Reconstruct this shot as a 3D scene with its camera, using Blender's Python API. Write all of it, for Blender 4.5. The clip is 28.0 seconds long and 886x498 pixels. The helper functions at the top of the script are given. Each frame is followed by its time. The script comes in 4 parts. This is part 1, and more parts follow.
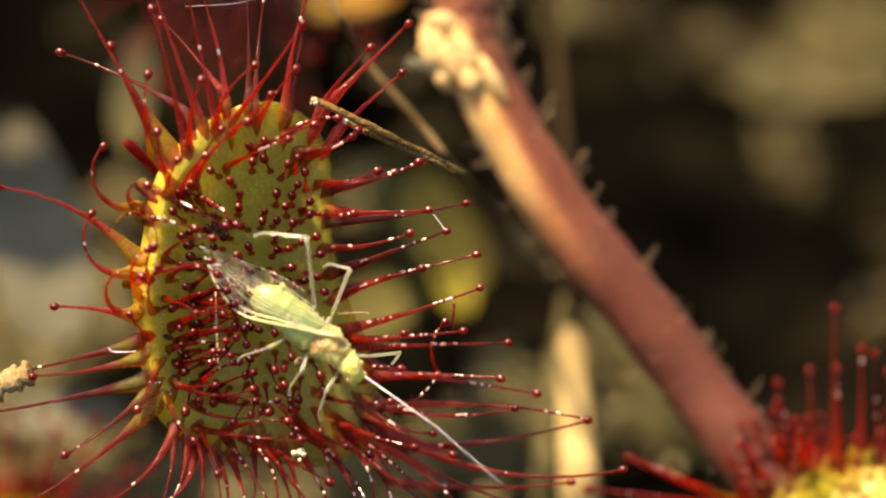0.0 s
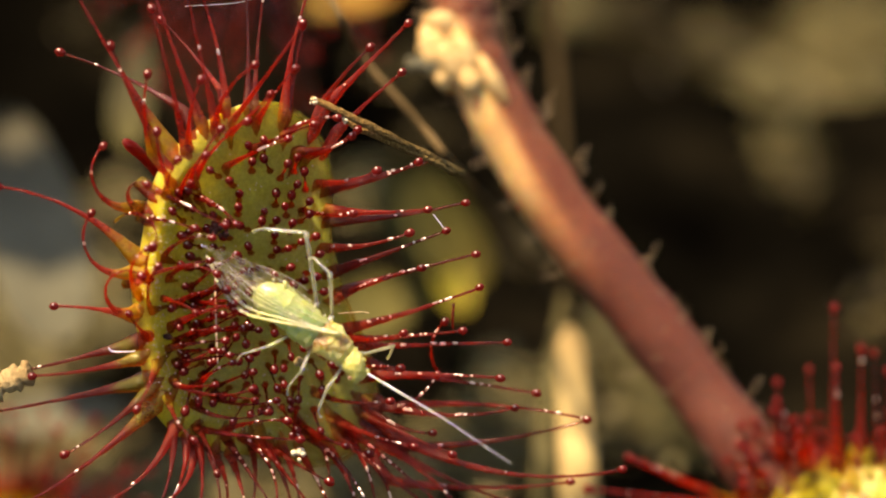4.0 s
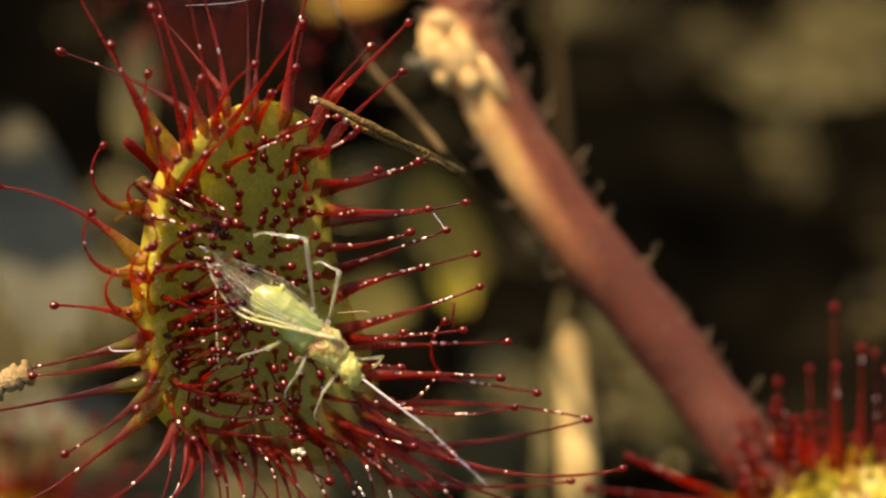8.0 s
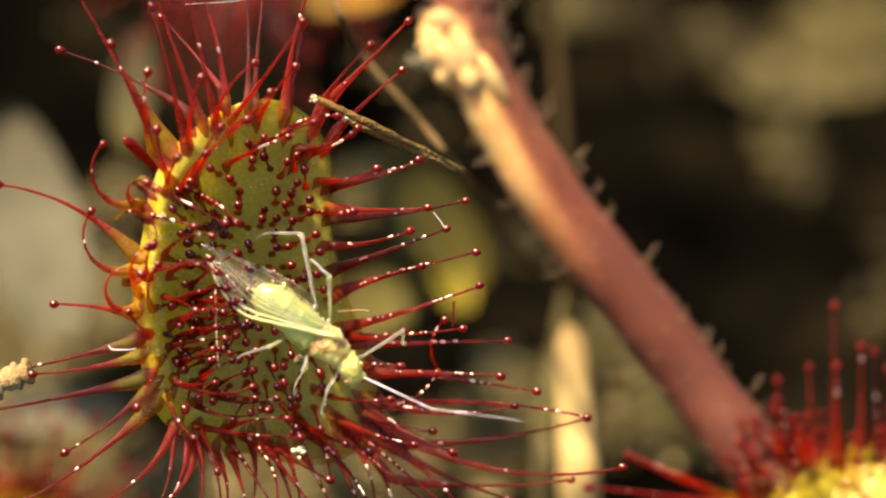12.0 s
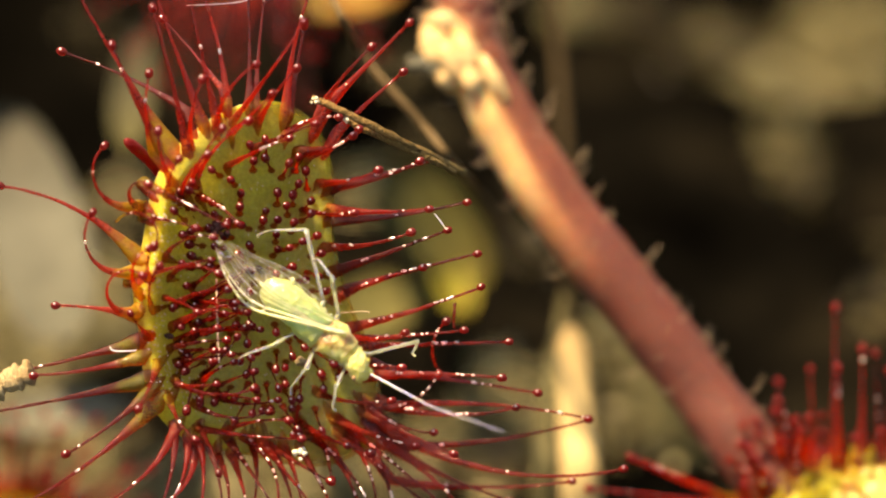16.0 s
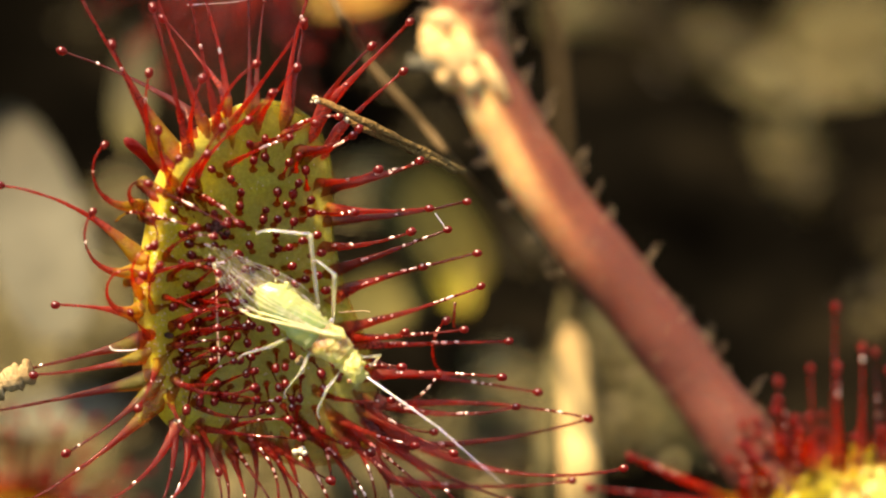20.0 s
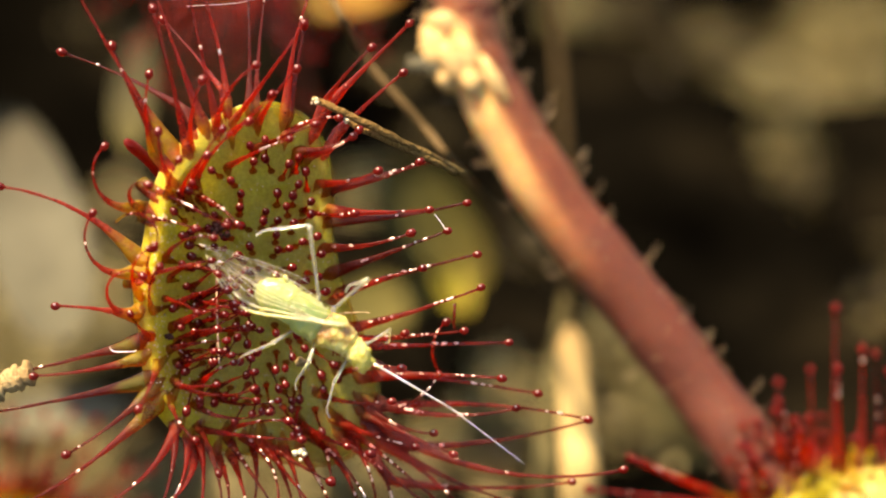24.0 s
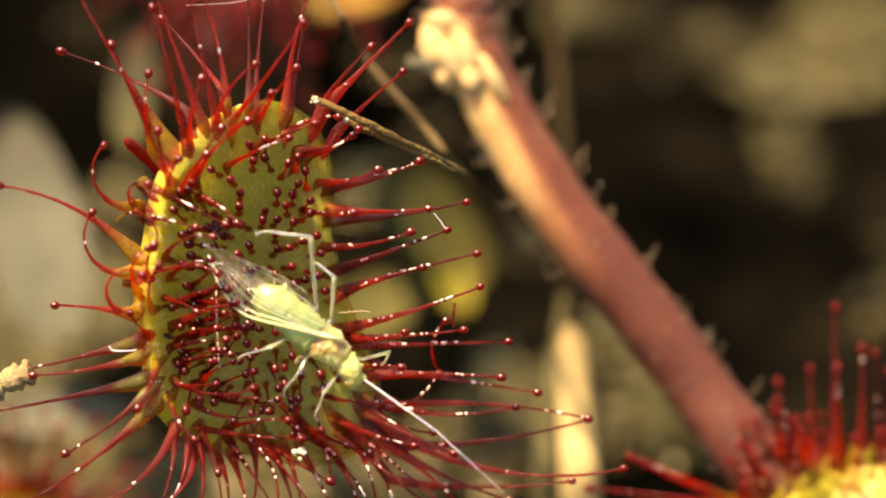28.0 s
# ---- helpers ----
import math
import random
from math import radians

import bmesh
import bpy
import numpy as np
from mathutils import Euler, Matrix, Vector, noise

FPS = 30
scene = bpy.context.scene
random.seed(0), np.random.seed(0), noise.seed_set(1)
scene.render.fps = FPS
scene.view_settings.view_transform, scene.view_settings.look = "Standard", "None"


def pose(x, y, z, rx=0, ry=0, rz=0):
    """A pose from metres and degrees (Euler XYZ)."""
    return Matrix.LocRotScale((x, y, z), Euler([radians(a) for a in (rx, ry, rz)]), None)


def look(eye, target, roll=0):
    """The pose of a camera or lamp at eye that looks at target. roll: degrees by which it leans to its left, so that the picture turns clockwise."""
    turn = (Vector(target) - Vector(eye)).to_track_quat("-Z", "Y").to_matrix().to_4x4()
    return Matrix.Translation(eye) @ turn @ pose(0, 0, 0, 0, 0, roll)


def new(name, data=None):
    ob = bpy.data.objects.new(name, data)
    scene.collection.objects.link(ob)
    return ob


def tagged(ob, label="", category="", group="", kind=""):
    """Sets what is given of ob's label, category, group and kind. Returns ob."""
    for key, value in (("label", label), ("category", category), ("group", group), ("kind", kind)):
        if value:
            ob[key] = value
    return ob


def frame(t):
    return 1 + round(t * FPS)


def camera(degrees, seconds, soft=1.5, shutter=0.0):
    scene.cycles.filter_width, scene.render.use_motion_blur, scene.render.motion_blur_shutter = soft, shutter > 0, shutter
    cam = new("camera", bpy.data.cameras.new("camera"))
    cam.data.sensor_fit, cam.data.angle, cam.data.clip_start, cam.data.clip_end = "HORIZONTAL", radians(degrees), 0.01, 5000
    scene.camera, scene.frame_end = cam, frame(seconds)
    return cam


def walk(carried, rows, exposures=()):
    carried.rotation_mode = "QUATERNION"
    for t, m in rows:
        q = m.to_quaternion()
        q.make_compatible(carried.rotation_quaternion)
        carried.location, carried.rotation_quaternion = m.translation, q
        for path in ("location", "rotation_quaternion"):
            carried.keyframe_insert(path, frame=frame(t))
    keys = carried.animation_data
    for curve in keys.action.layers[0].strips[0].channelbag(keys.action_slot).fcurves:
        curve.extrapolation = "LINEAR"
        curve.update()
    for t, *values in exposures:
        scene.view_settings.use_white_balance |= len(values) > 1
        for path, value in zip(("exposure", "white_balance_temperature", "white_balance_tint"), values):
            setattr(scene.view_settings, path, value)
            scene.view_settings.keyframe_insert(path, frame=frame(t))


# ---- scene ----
# A bog floor seen from a hand's width away: a sundew leaf, a caught winged insect, stalks and moss.
# "Plate": the plane in focus. u, v run right and down over it and d away from the lens, all in hundredths of a millimetre.
DEG, FOCUS, TILT, HIGH = 14.0, 0.06385, 30.0, 0.0175
H = 1e-5

cam = camera(DEG, 28.0, soft=2.1)
EYE = Vector((0, -FOCUS * math.cos(radians(TILT)), HIGH + FOCUS * math.sin(radians(TILT))))
SWAY = [  # seconds, turn to the left, turn upwards
    (0, -0.017, 0.034), (0.5, -0.004, 0.026), (1, -0.013, -0.034), (1.5, -0.021, 0.025), (2, -0.013, 0.036),
    (2.5, -0.008, 0.021), (3, -0.013, -0.007), (3.5, -0.026, 0.029), (5.5, -0.021, 0.008), (6, -0.021, -0.005),
    (6.5, -0.013, -0.001), (7, -0.024, -0.013), (7.5, -0.035, -0.062), (8, -0.02, 0.019), (8.5, -0.013, 0.019),
    (9, -0.018, 0.001), (9.5, -0.027, -0.021), (10, -0.029, -0.06), (10.5, -0.032, -0.021), (11, -0.027, 0.024),
    (11.5, -0.02, -0.016), (12, -0.022, -0.002), (12.5, -0.006, -0.016), (14.5, -0.024, -0.017), (15, -0.01, 0.014),
    (15.5, 0, 0.028), (16, 0, 0.021), (16.5, -0.004, 0.014), (17, 0, 0), (17.5, -0.004, -0.011),
    (18, 0, 0.011), (18.5, 0, 0.021), (19, 0, 0.028), (19.5, 0, 0), (20, 0, 0.011),
    (20.5, 0, 0.014), (21, 0, 0.014), (21.5, 0, 0.021), (23.5, 0.011, 0.052), (24, 0, 0.031),
    (24.5, 0, 0.017), (25, 0, 0.031), (25.5, 0, 0.024), (26, 0, 0.017), (26.5, -0.004, 0.024),
    (27, -0.004, 0.024), (27.5, -0.004, 0.021), (28, -0.007, 0.017)]
cam.data.dof.use_dof = True
cam.data.dof.focus_distance = FOCUS
cam.data.dof.aperture_fstop = 66.0
EXPOSURES = [(t, s + 0.06, 9500, 12) for t, s in ((0, 1.80), (3.5, 1.70), (6, 1.49), (8, 1.28), (10, 1.44), (12, 1.89), (15, 2.03), (28, 2.03))]
walk(cam, [(t, pose(*EYE, 90 - TILT + up, 0, left)) for t, left, up in SWAY], EXPOSURES)

VIEW = pose(0, 0, 0, 90 - TILT, 0, 0).to_3x3()


def at(u, v, d=0.0):
    """The place of a plate point, d behind the plate along the line of sight."""
    k = 1 + d * H / FOCUS
    return EYE + VIEW @ Vector(((u - 784) * H * k, (441 - v) * H * k, -FOCUS - d * H))


def on_ground(u, v, z=0.0):
    way = at(u, v, 0) - EYE
    return EYE + way * ((z - EYE.z) / way.z)


# ---- light ----
SUN_VIEW = Vector((-0.36, 0.80, 0.45)).normalized()
to_sun = (VIEW @ SUN_VIEW).normalized()
sun = new("sun", bpy.data.lights.new("sun", "SUN"))
sun.data.energy, sun.data.angle, sun.data.color = 4.8, radians(0.9), (1.0, 0.855, 0.665)
sun.matrix_world = look(to_sun, (0, 0, 0))
world = bpy.data.worlds.new("sky")
scene.world = world
world.use_nodes = True
wt = world.node_tree
sky = wt.nodes.new("ShaderNodeTexSky")
sky.sky_type, sky.sun_disc = "NISHITA", False
sky.sun_elevation, sky.sun_rotation = math.asin(to_sun.z), math.atan2(to_sun.x, to_sun.y)
wt.links.new(sky.outputs[0], wt.nodes["Background"].inputs[0])
wt.nodes["Background"].inputs[1].default_value = 0.098


# ---- materials ----
def mat(name):
    m = bpy.data.materials.new(name)
    m.use_nodes = True
    return m, m.node_tree.nodes, m.node_tree.links, m.node_tree.nodes["Principled BSDF"]


def ramp(n, stops):
    r = n.new("ShaderNodeValToRGB")
    while len(r.color_ramp.elements) < len(stops):
        r.color_ramp.elements.new(0.5)
    for e, (p, c) in zip(r.color_ramp.elements, stops):
        e.position, e.color = p, (*c, 1)
    return r


def noise_tex(n, l, scale, detail=4.0, rough=0.55):
    c = n.new("ShaderNodeNewGeometry")
    x = n.new("ShaderNodeTexNoise")
    x.inputs["Scale"].default_value, x.inputs["Detail"].default_value, x.inputs["Roughness"].default_value = scale, detail, rough
    l.new(c.outputs["Position"], x.inputs["Vector"])
    return x


def local_noise(n, l, scale, detail=4.0):
    c = n.new("ShaderNodeTexCoord")
    x = n.new("ShaderNodeTexNoise")
    x.inputs["Scale"].default_value, x.inputs["Detail"].default_value = scale, detail
    l.new(c.outputs["Object"], x.inputs["Vector"])
    return x


def bump(n, l, height, b, strength, dist):
    k = n.new("ShaderNodeBump")
    k.inputs["Strength"].default_value, k.inputs["Distance"].default_value = strength, dist
    l.new(height, k.inputs["Height"])
    l.new(k.outputs[0], b.inputs["Normal"])
    l.new(k.outputs[0], b.inputs["Coat Normal"])
    return k


def mix_col(n, l, fac, a, b_, mode="MIX"):
    m = n.new("ShaderNodeMix")
    m.data_type, m.blend_type = "RGBA", mode
    for sock, val in ((m.inputs[0], fac), (m.inputs[6], a), (m.inputs[7], b_)):
        if hasattr(val, "links"):
            l.new(val, sock)
        else:
            sock.default_value = val if isinstance(val, (int, float)) else (*val, 1)
    return m.outputs[2]


def translucent_over(m, n, l, b, colour, share):
    """Lets a share of the light pass through the thin tissue."""
    t = n.new("ShaderNodeBsdfTranslucent")
    if hasattr(colour, "links"):
        l.new(colour, t.inputs[0])
    else:
        t.inputs[0].default_value = (*colour, 1)
    s = n.new("ShaderNodeMixShader")
    s.inputs[0].default_value = share
    l.new(b.outputs[0], s.inputs[1])
    l.new(t.outputs[0], s.inputs[2])
    l.new(s.outputs[0], n["Material Output"].inputs[0])


def tissue(name, stops, grain, rough=0.35, coat=0.0, share=0.3, wet=1.5, bumps=0.3, dist=2e-5, depth=None, fine=6, vary=False, glow=None, sheen=0.12, mottle=0.5):
    """Plant tissue: pigment along the part ("along"), blotched by grain."""
    m, n, l, b = mat(name)
    a = n.new("ShaderNodeAttribute")
    a.attribute_name = "along"
    x = noise_tex(n, l, grain)
    y = noise_tex(n, l, grain * fine, 3)
    add = n.new("ShaderNodeMath")
    add.operation = "MULTIPLY_ADD"
    l.new(x.outputs[0], add.inputs[0])
    add.inputs[1].default_value = 0.35
    l.new(a.outputs["Fac"], add.inputs[2])
    sub = n.new("ShaderNodeMath")
    sub.operation = "SUBTRACT"
    l.new(add.outputs[0], sub.inputs[0])
    sub.inputs[1].default_value = 0.175
    r = ramp(n, stops)
    l.new(sub.outputs[0], r.inputs[0])
    col = mix_col(n, l, mottle, r.outputs[0], y.outputs[0], "OVERLAY")
    if vary:
        info = n.new("ShaderNodeObjectInfo")
        tone = ramp(n, [(0.0, (0.32, 0.36, 0.36)), (0.5, (0.85, 0.85, 0.82)), (1.0, (1.15, 1.0, 0.9))])
        l.new(info.outputs["Random"], tone.inputs[0])
        col = mix_col(n, l, 1.0, col, tone.outputs[0], "MULTIPLY")
    l.new(col, b.inputs["Base Color"])
    b.inputs["Roughness"].default_value = rough
    b.inputs["Coat Weight"].default_value = coat
    b.inputs["Coat Roughness"].default_value = sheen
    b.inputs["Coat IOR"].default_value = wet
    b.inputs["Specular IOR Level"].default_value = 0.15
    if depth:
        b.inputs["Subsurface Weight"].default_value = 0.85
        b.inputs["Subsurface Scale"].default_value = 1.0
        b.inputs["Subsurface Radius"].default_value = depth
    bump(n, l, y.outputs[0], b, bumps, dist)
    if glow:
        red = n.new("ShaderNodeMapRange")
        red.inputs["From Min"].default_value, red.inputs["From Max"].default_value, red.inputs["To Max"].default_value = 0.08, 0.3, 0.6
        l.new(a.outputs["Fac"], red.inputs["Value"])
        lit = mix_col(n, l, 1.0, tone.outputs[0], glow, "MULTIPLY") if vary else glow
        translucent_over(m, n, l, b, mix_col(n, l, red.outputs[0], col, lit), share)
    else:
        translucent_over(m, n, l, b, col, share)
    return m


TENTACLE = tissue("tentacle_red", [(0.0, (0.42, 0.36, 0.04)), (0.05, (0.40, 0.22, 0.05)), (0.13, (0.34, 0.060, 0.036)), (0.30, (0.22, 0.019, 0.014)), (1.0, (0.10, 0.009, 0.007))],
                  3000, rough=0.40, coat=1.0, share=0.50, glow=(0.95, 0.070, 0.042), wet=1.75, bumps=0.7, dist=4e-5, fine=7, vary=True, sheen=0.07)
BLADE = tissue("leaf_blade_green", [(0.0, (0.39, 0.38, 0.085)), (0.56, (0.42, 0.41, 0.085)), (0.80, (0.51, 0.47, 0.07)), (0.92, (0.56, 0.50, 0.06)), (1.0, (0.52, 0.42, 0.07))],
               1400, rough=0.40, coat=0.6, share=0.50, wet=1.4, bumps=0.5, dist=4e-5, mottle=0.38, depth=(5e-4, 4e-4, 1e-4), fine=10)
PETIOLE = tissue("petiole_red_green", [(0.0, (0.25, 0.08, 0.03)), (1.0, (0.28, 0.22, 0.05))], 900, rough=0.4, share=0.2)
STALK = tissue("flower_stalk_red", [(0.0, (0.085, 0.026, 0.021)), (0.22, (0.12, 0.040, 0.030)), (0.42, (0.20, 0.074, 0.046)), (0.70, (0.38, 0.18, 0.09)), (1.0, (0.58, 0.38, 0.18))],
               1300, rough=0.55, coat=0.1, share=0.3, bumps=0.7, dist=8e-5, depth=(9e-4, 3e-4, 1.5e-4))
SHEATH = tissue("torn_sheath_cream", [(0.0, (0.40, 0.24, 0.10)), (0.5, (0.50, 0.36, 0.18)), (1.0, (0.44, 0.28, 0.12))], 900, rough=0.45, coat=0.3, share=0.15, bumps=0.8, dist=8e-5)
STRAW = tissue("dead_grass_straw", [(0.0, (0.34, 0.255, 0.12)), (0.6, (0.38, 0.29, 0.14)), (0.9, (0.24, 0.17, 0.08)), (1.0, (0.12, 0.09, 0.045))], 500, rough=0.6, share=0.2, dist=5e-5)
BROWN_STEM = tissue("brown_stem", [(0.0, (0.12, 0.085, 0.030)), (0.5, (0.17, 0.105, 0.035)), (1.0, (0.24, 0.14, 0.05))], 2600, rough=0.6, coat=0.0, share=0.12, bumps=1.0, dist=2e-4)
# shade on the second blade is put into this darker straw
DIM_STRAW = tissue("shaded_grass_olive", [(0.0, (0.07, 0.062, 0.028)), (0.6, (0.085, 0.075, 0.034)), (1.0, (0.06, 0.05, 0.02))], 500, rough=0.7, share=0.2, dist=5e-5)
OLD_STEM = tissue("old_stem_brown", [(0.0, (0.060, 0.040, 0.018)), (1.0, (0.075, 0.050, 0.022))], 1500, rough=0.7, share=0.1, dist=1e-4)
# the upright stem's shade is put into this dark brown; leaf stalks use it
DARK_STEM = tissue("dim_brown_stem", [(0.0, (0.025, 0.016, 0.007)), (1.0, (0.05, 0.033, 0.014))], 900, rough=0.7, share=0.05, dist=5e-5)
TWIG = tissue("dead_moss_twig", [(0.0, (0.26, 0.19, 0.10)), (0.5, (0.38, 0.29, 0.16)), (1.0, (0.22, 0.15, 0.075))], 2500, rough=0.7, share=0.1, bumps=0.9, dist=1e-4)
PALE_LEAF = tissue("dead_leaf_pale", [(0.0, (0.072, 0.072, 0.052)), (0.5, (0.098, 0.098, 0.075)), (1.0, (0.05, 0.046, 0.032))], 350, rough=0.7, share=0.15, dist=1e-4)
HAIR = tissue("pale_hair", [(0.0, (0.5, 0.36, 0.25)), (1.0, (0.6, 0.5, 0.38))], 2000, rough=0.4, share=0.4)


def gland_red():
    m, n, l, b = mat("gland_dark_red")
    x = local_noise(n, l, 9000, 2)
    r = ramp(n, [(0.3, (0.05, 0.003, 0.004)), (0.7, (0.15, 0.008, 0.008))])
    l.new(x.outputs[0], r.inputs[0])
    l.new(r.outputs[0], b.inputs["Base Color"])
    b.inputs["Roughness"].default_value = 0.5
    b.inputs["Specular IOR Level"].default_value = 0.1
    b.inputs["Coat Weight"].default_value = 0.6
    b.inputs["Coat Roughness"].default_value = 0.06
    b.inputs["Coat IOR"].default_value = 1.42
    translucent_over(m, n, l, b, (0.42, 0.025, 0.015), 0.3)
    return m


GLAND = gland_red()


def insect_skin(name, c0, c1, c2, share=0.3, rough=0.32, steps=(0.3, 0.52, 0.72), spots=2600, rugged=0.9):
    m, n, l, b = mat(name)
    x = local_noise(n, l, spots, 4)
    y = local_noise(n, l, 15000, 3)
    r = ramp(n, list(zip(steps, (c0, c1, c2))))
    l.new(x.outputs[0], r.inputs[0])
    l.new(r.outputs[0], b.inputs["Base Color"])
    b.inputs["Roughness"].default_value = rough
    b.inputs["Coat Weight"].default_value = 0.55
    b.inputs["Coat Roughness"].default_value = 0.22
    b.inputs["Coat IOR"].default_value = 1.7
    b.inputs["Subsurface Weight"].default_value = 0.9
    b.inputs["Subsurface Scale"].default_value = 1.0
    b.inputs["Subsurface Radius"].default_value = (2.5e-4, 2.5e-4, 8e-5)
    bump(n, l, y.outputs[0], b, rugged, 5.5e-5)
    translucent_over(m, n, l, b, r.outputs[0], share)
    return m


SKIN = insect_skin("insect_yellow_green", (0.30, 0.45, 0.19), (0.40, 0.47, 0.19), (0.49, 0.52, 0.24), share=0.42, steps=(0.34, 0.46, 0.7), spots=1500, rugged=0.35)
CHEST = insect_skin("insect_tan_chest", (0.34, 0.20, 0.08), (0.50, 0.43, 0.15), (0.60, 0.60, 0.24), steps=(0.44, 0.52, 0.60))
LIMB = insect_skin("insect_glassy_limb", (0.55, 0.60, 0.45), (0.68, 0.70, 0.56), (0.80, 0.80, 0.68), share=0.5, rough=0.2)


def glassy(m, share, tint=(0.95, 0.98, 0.92)):
    """Lets part of the light pass bent through a clear wet skin."""
    n, l = m.node_tree.nodes, m.node_tree.links
    out = n["Material Output"].inputs[0]
    s, g = n.new("ShaderNodeMixShader"), n.new("ShaderNodeBsdfGlass")
    s.inputs[0].default_value = share
    g.inputs["Color"].default_value = (*tint, 1)
    g.inputs["Roughness"].default_value, g.inputs["IOR"].default_value = 0.12, 1.38
    l.new(out.links[0].from_socket, s.inputs[1])
    l.new(g.outputs[0], s.inputs[2])
    l.new(s.outputs[0], out)


def see_through(m, share, tint=(1, 1, 1)):
    """Lets a share of the view pass straight through a glassy skin."""
    n, l = m.node_tree.nodes, m.node_tree.links
    out = n["Material Output"].inputs[0]
    s, t = n.new("ShaderNodeMixShader"), n.new("ShaderNodeBsdfTransparent")
    s.inputs[0].default_value = share
    t.inputs[0].default_value = (*tint, 1)
    l.new(out.links[0].from_socket, s.inputs[1])
    l.new(t.outputs[0], s.inputs[2])
    l.new(s.outputs[0], out)


FACE = insect_skin("insect_yellow_face", (0.40, 0.42, 0.10), (0.54, 0.52, 0.15), (0.64, 0.61, 0.26), share=0.35)
glassy(LIMB, 0.66)
see_through(CHEST, 0.10, (1.0, 1.0, 0.7))
see_through(SKIN, 0.10, (0.9, 1.0, 0.6))
see_through(TENTACLE, 0.50, (0.85, 0.30, 0.20))
glassy(GLAND, 0.30, (0.9, 0.2, 0.15))


def dew():
    """Clear slime: a thin glossy skin on a see-through drop."""
    m, n, l, b = mat("clear_slime")
    g, t, s = n.new("ShaderNodeBsdfGlossy"), n.new("ShaderNodeBsdfTransparent"), n.new("ShaderNodeMixShader")
    g.inputs["Roughness"].default_value = 0.34
    g.inputs["Color"].default_value = (1.0, 0.86, 0.80, 1)
    x = local_noise(n, l, 20, 2)
    r = ramp(n, [(0.3, (0.55, 0.55, 0.55)), (0.7, (0.75, 0.75, 0.75))])
    l.new(x.outputs[0], r.inputs[0])
    t.inputs[0].default_value = (1.0, 0.86, 0.82, 1)
    l.new(r.outputs[0], s.inputs[0])
    l.new(t.outputs[0], s.inputs[1])
    l.new(g.outputs[0], s.inputs[2])
    l.new(s.outputs[0], n["Material Output"].inputs[0])
    return m


DEW = dew()


def thin_margin(m):
    """The tissue thins out to a clear edge."""
    n, l = m.node_tree.nodes, m.node_tree.links
    out = n["Material Output"].inputs[0]
    a = n.new("ShaderNodeAttribute")
    a.attribute_name = "rim"
    r = ramp(n, [(0.84, (0, 0, 0)), (1.0, (0.85, 0.85, 0.85))])
    l.new(a.outputs["Fac"], r.inputs[0])
    s, t = n.new("ShaderNodeMixShader"), n.new("ShaderNodeBsdfTransparent")
    t.inputs[0].default_value = (0.95, 0.75, 0.6, 1)
    l.new(r.outputs[0], s.inputs[0])
    l.new(out.links[0].from_socket, s.inputs[1])
    l.new(t.outputs[0], s.inputs[2])
    l.new(s.outputs[0], out)


thin_margin(BLADE)
EYES = insect_skin("insect_eye_brown", (0.20, 0.10, 0.05), (0.28, 0.14, 0.06), (0.3, 0.16, 0.08), share=0.0)
VEIN = insect_skin("wing_vein_pale", (0.52, 0.54, 0.24), (0.60, 0.60, 0.30), (0.62, 0.62, 0.34))


def membrane(name, low, high):
    """Clear wing skin with milky streaks along it."""
    m, n, l, b = mat(name)
    a, c, xyz = n.new("ShaderNodeAttribute"), n.new("ShaderNodeAttribute"), n.new("ShaderNodeCombineXYZ")
    a.attribute_name, c.attribute_name = "along", "across"
    l.new(a.outputs["Fac"], xyz.inputs[0])
    l.new(c.outputs["Fac"], xyz.inputs[1])
    size = n.new("ShaderNodeVectorMath")
    size.operation = "MULTIPLY"
    size.inputs[1].default_value = (5, 22, 1)
    l.new(xyz.outputs[0], size.inputs[0])
    streak = n.new("ShaderNodeTexNoise")
    streak.inputs["Scale"].default_value, streak.inputs["Detail"].default_value, streak.inputs["Distortion"].default_value = 1.0, 5.0, 0.8
    l.new(size.outputs[0], streak.inputs["Vector"])
    x = local_noise(n, l, 7000, 6)
    both = n.new("ShaderNodeMath")
    both.operation = "MULTIPLY_ADD"
    l.new(x.outputs[0], both.inputs[0])
    both.inputs[1].default_value = 0.35
    l.new(streak.outputs[0], both.inputs[2])
    r = ramp(n, [(0.50, (low, low, low)), (0.68, (low * 2.2, low * 2.2, low * 2.2)), (0.80, (high, high, high)), (0.90, (low, low, low))])
    l.new(both.outputs[0], r.inputs[0])
    far = ramp(n, [(0.0, (0.15, 0.15, 0.15)), (0.4, (0.30, 0.30, 0.30)), (0.62, (1, 1, 1))])
    l.new(a.outputs["Fac"], far.inputs[0])
    thick = mix_col(n, l, 1.0, r.outputs[0], far.outputs[0], "MULTIPLY")
    b.inputs["Base Color"].default_value = (0.80, 0.74, 0.66, 1)
    b.inputs["Roughness"].default_value = 0.22
    bump(n, l, both.outputs[0], b, 0.8, 6e-5)
    translucent_over(m, n, l, b, (0.95, 0.90, 0.82), 0.55)
    t = n.new("ShaderNodeBsdfTransparent")
    s = n.new("ShaderNodeMixShader")
    out = n["Material Output"].inputs[0]
    l.new(thick, s.inputs[0])
    l.new(t.outputs[0], s.inputs[1])
    l.new(out.links[0].from_socket, s.inputs[2])
    l.new(s.outputs[0], out)
    return m


VEIL = insect_skin("wing_skin_white", (0.6, 0.58, 0.52), (0.72, 0.70, 0.64), (0.8, 0.78, 0.72), share=0.3, rough=0.2)
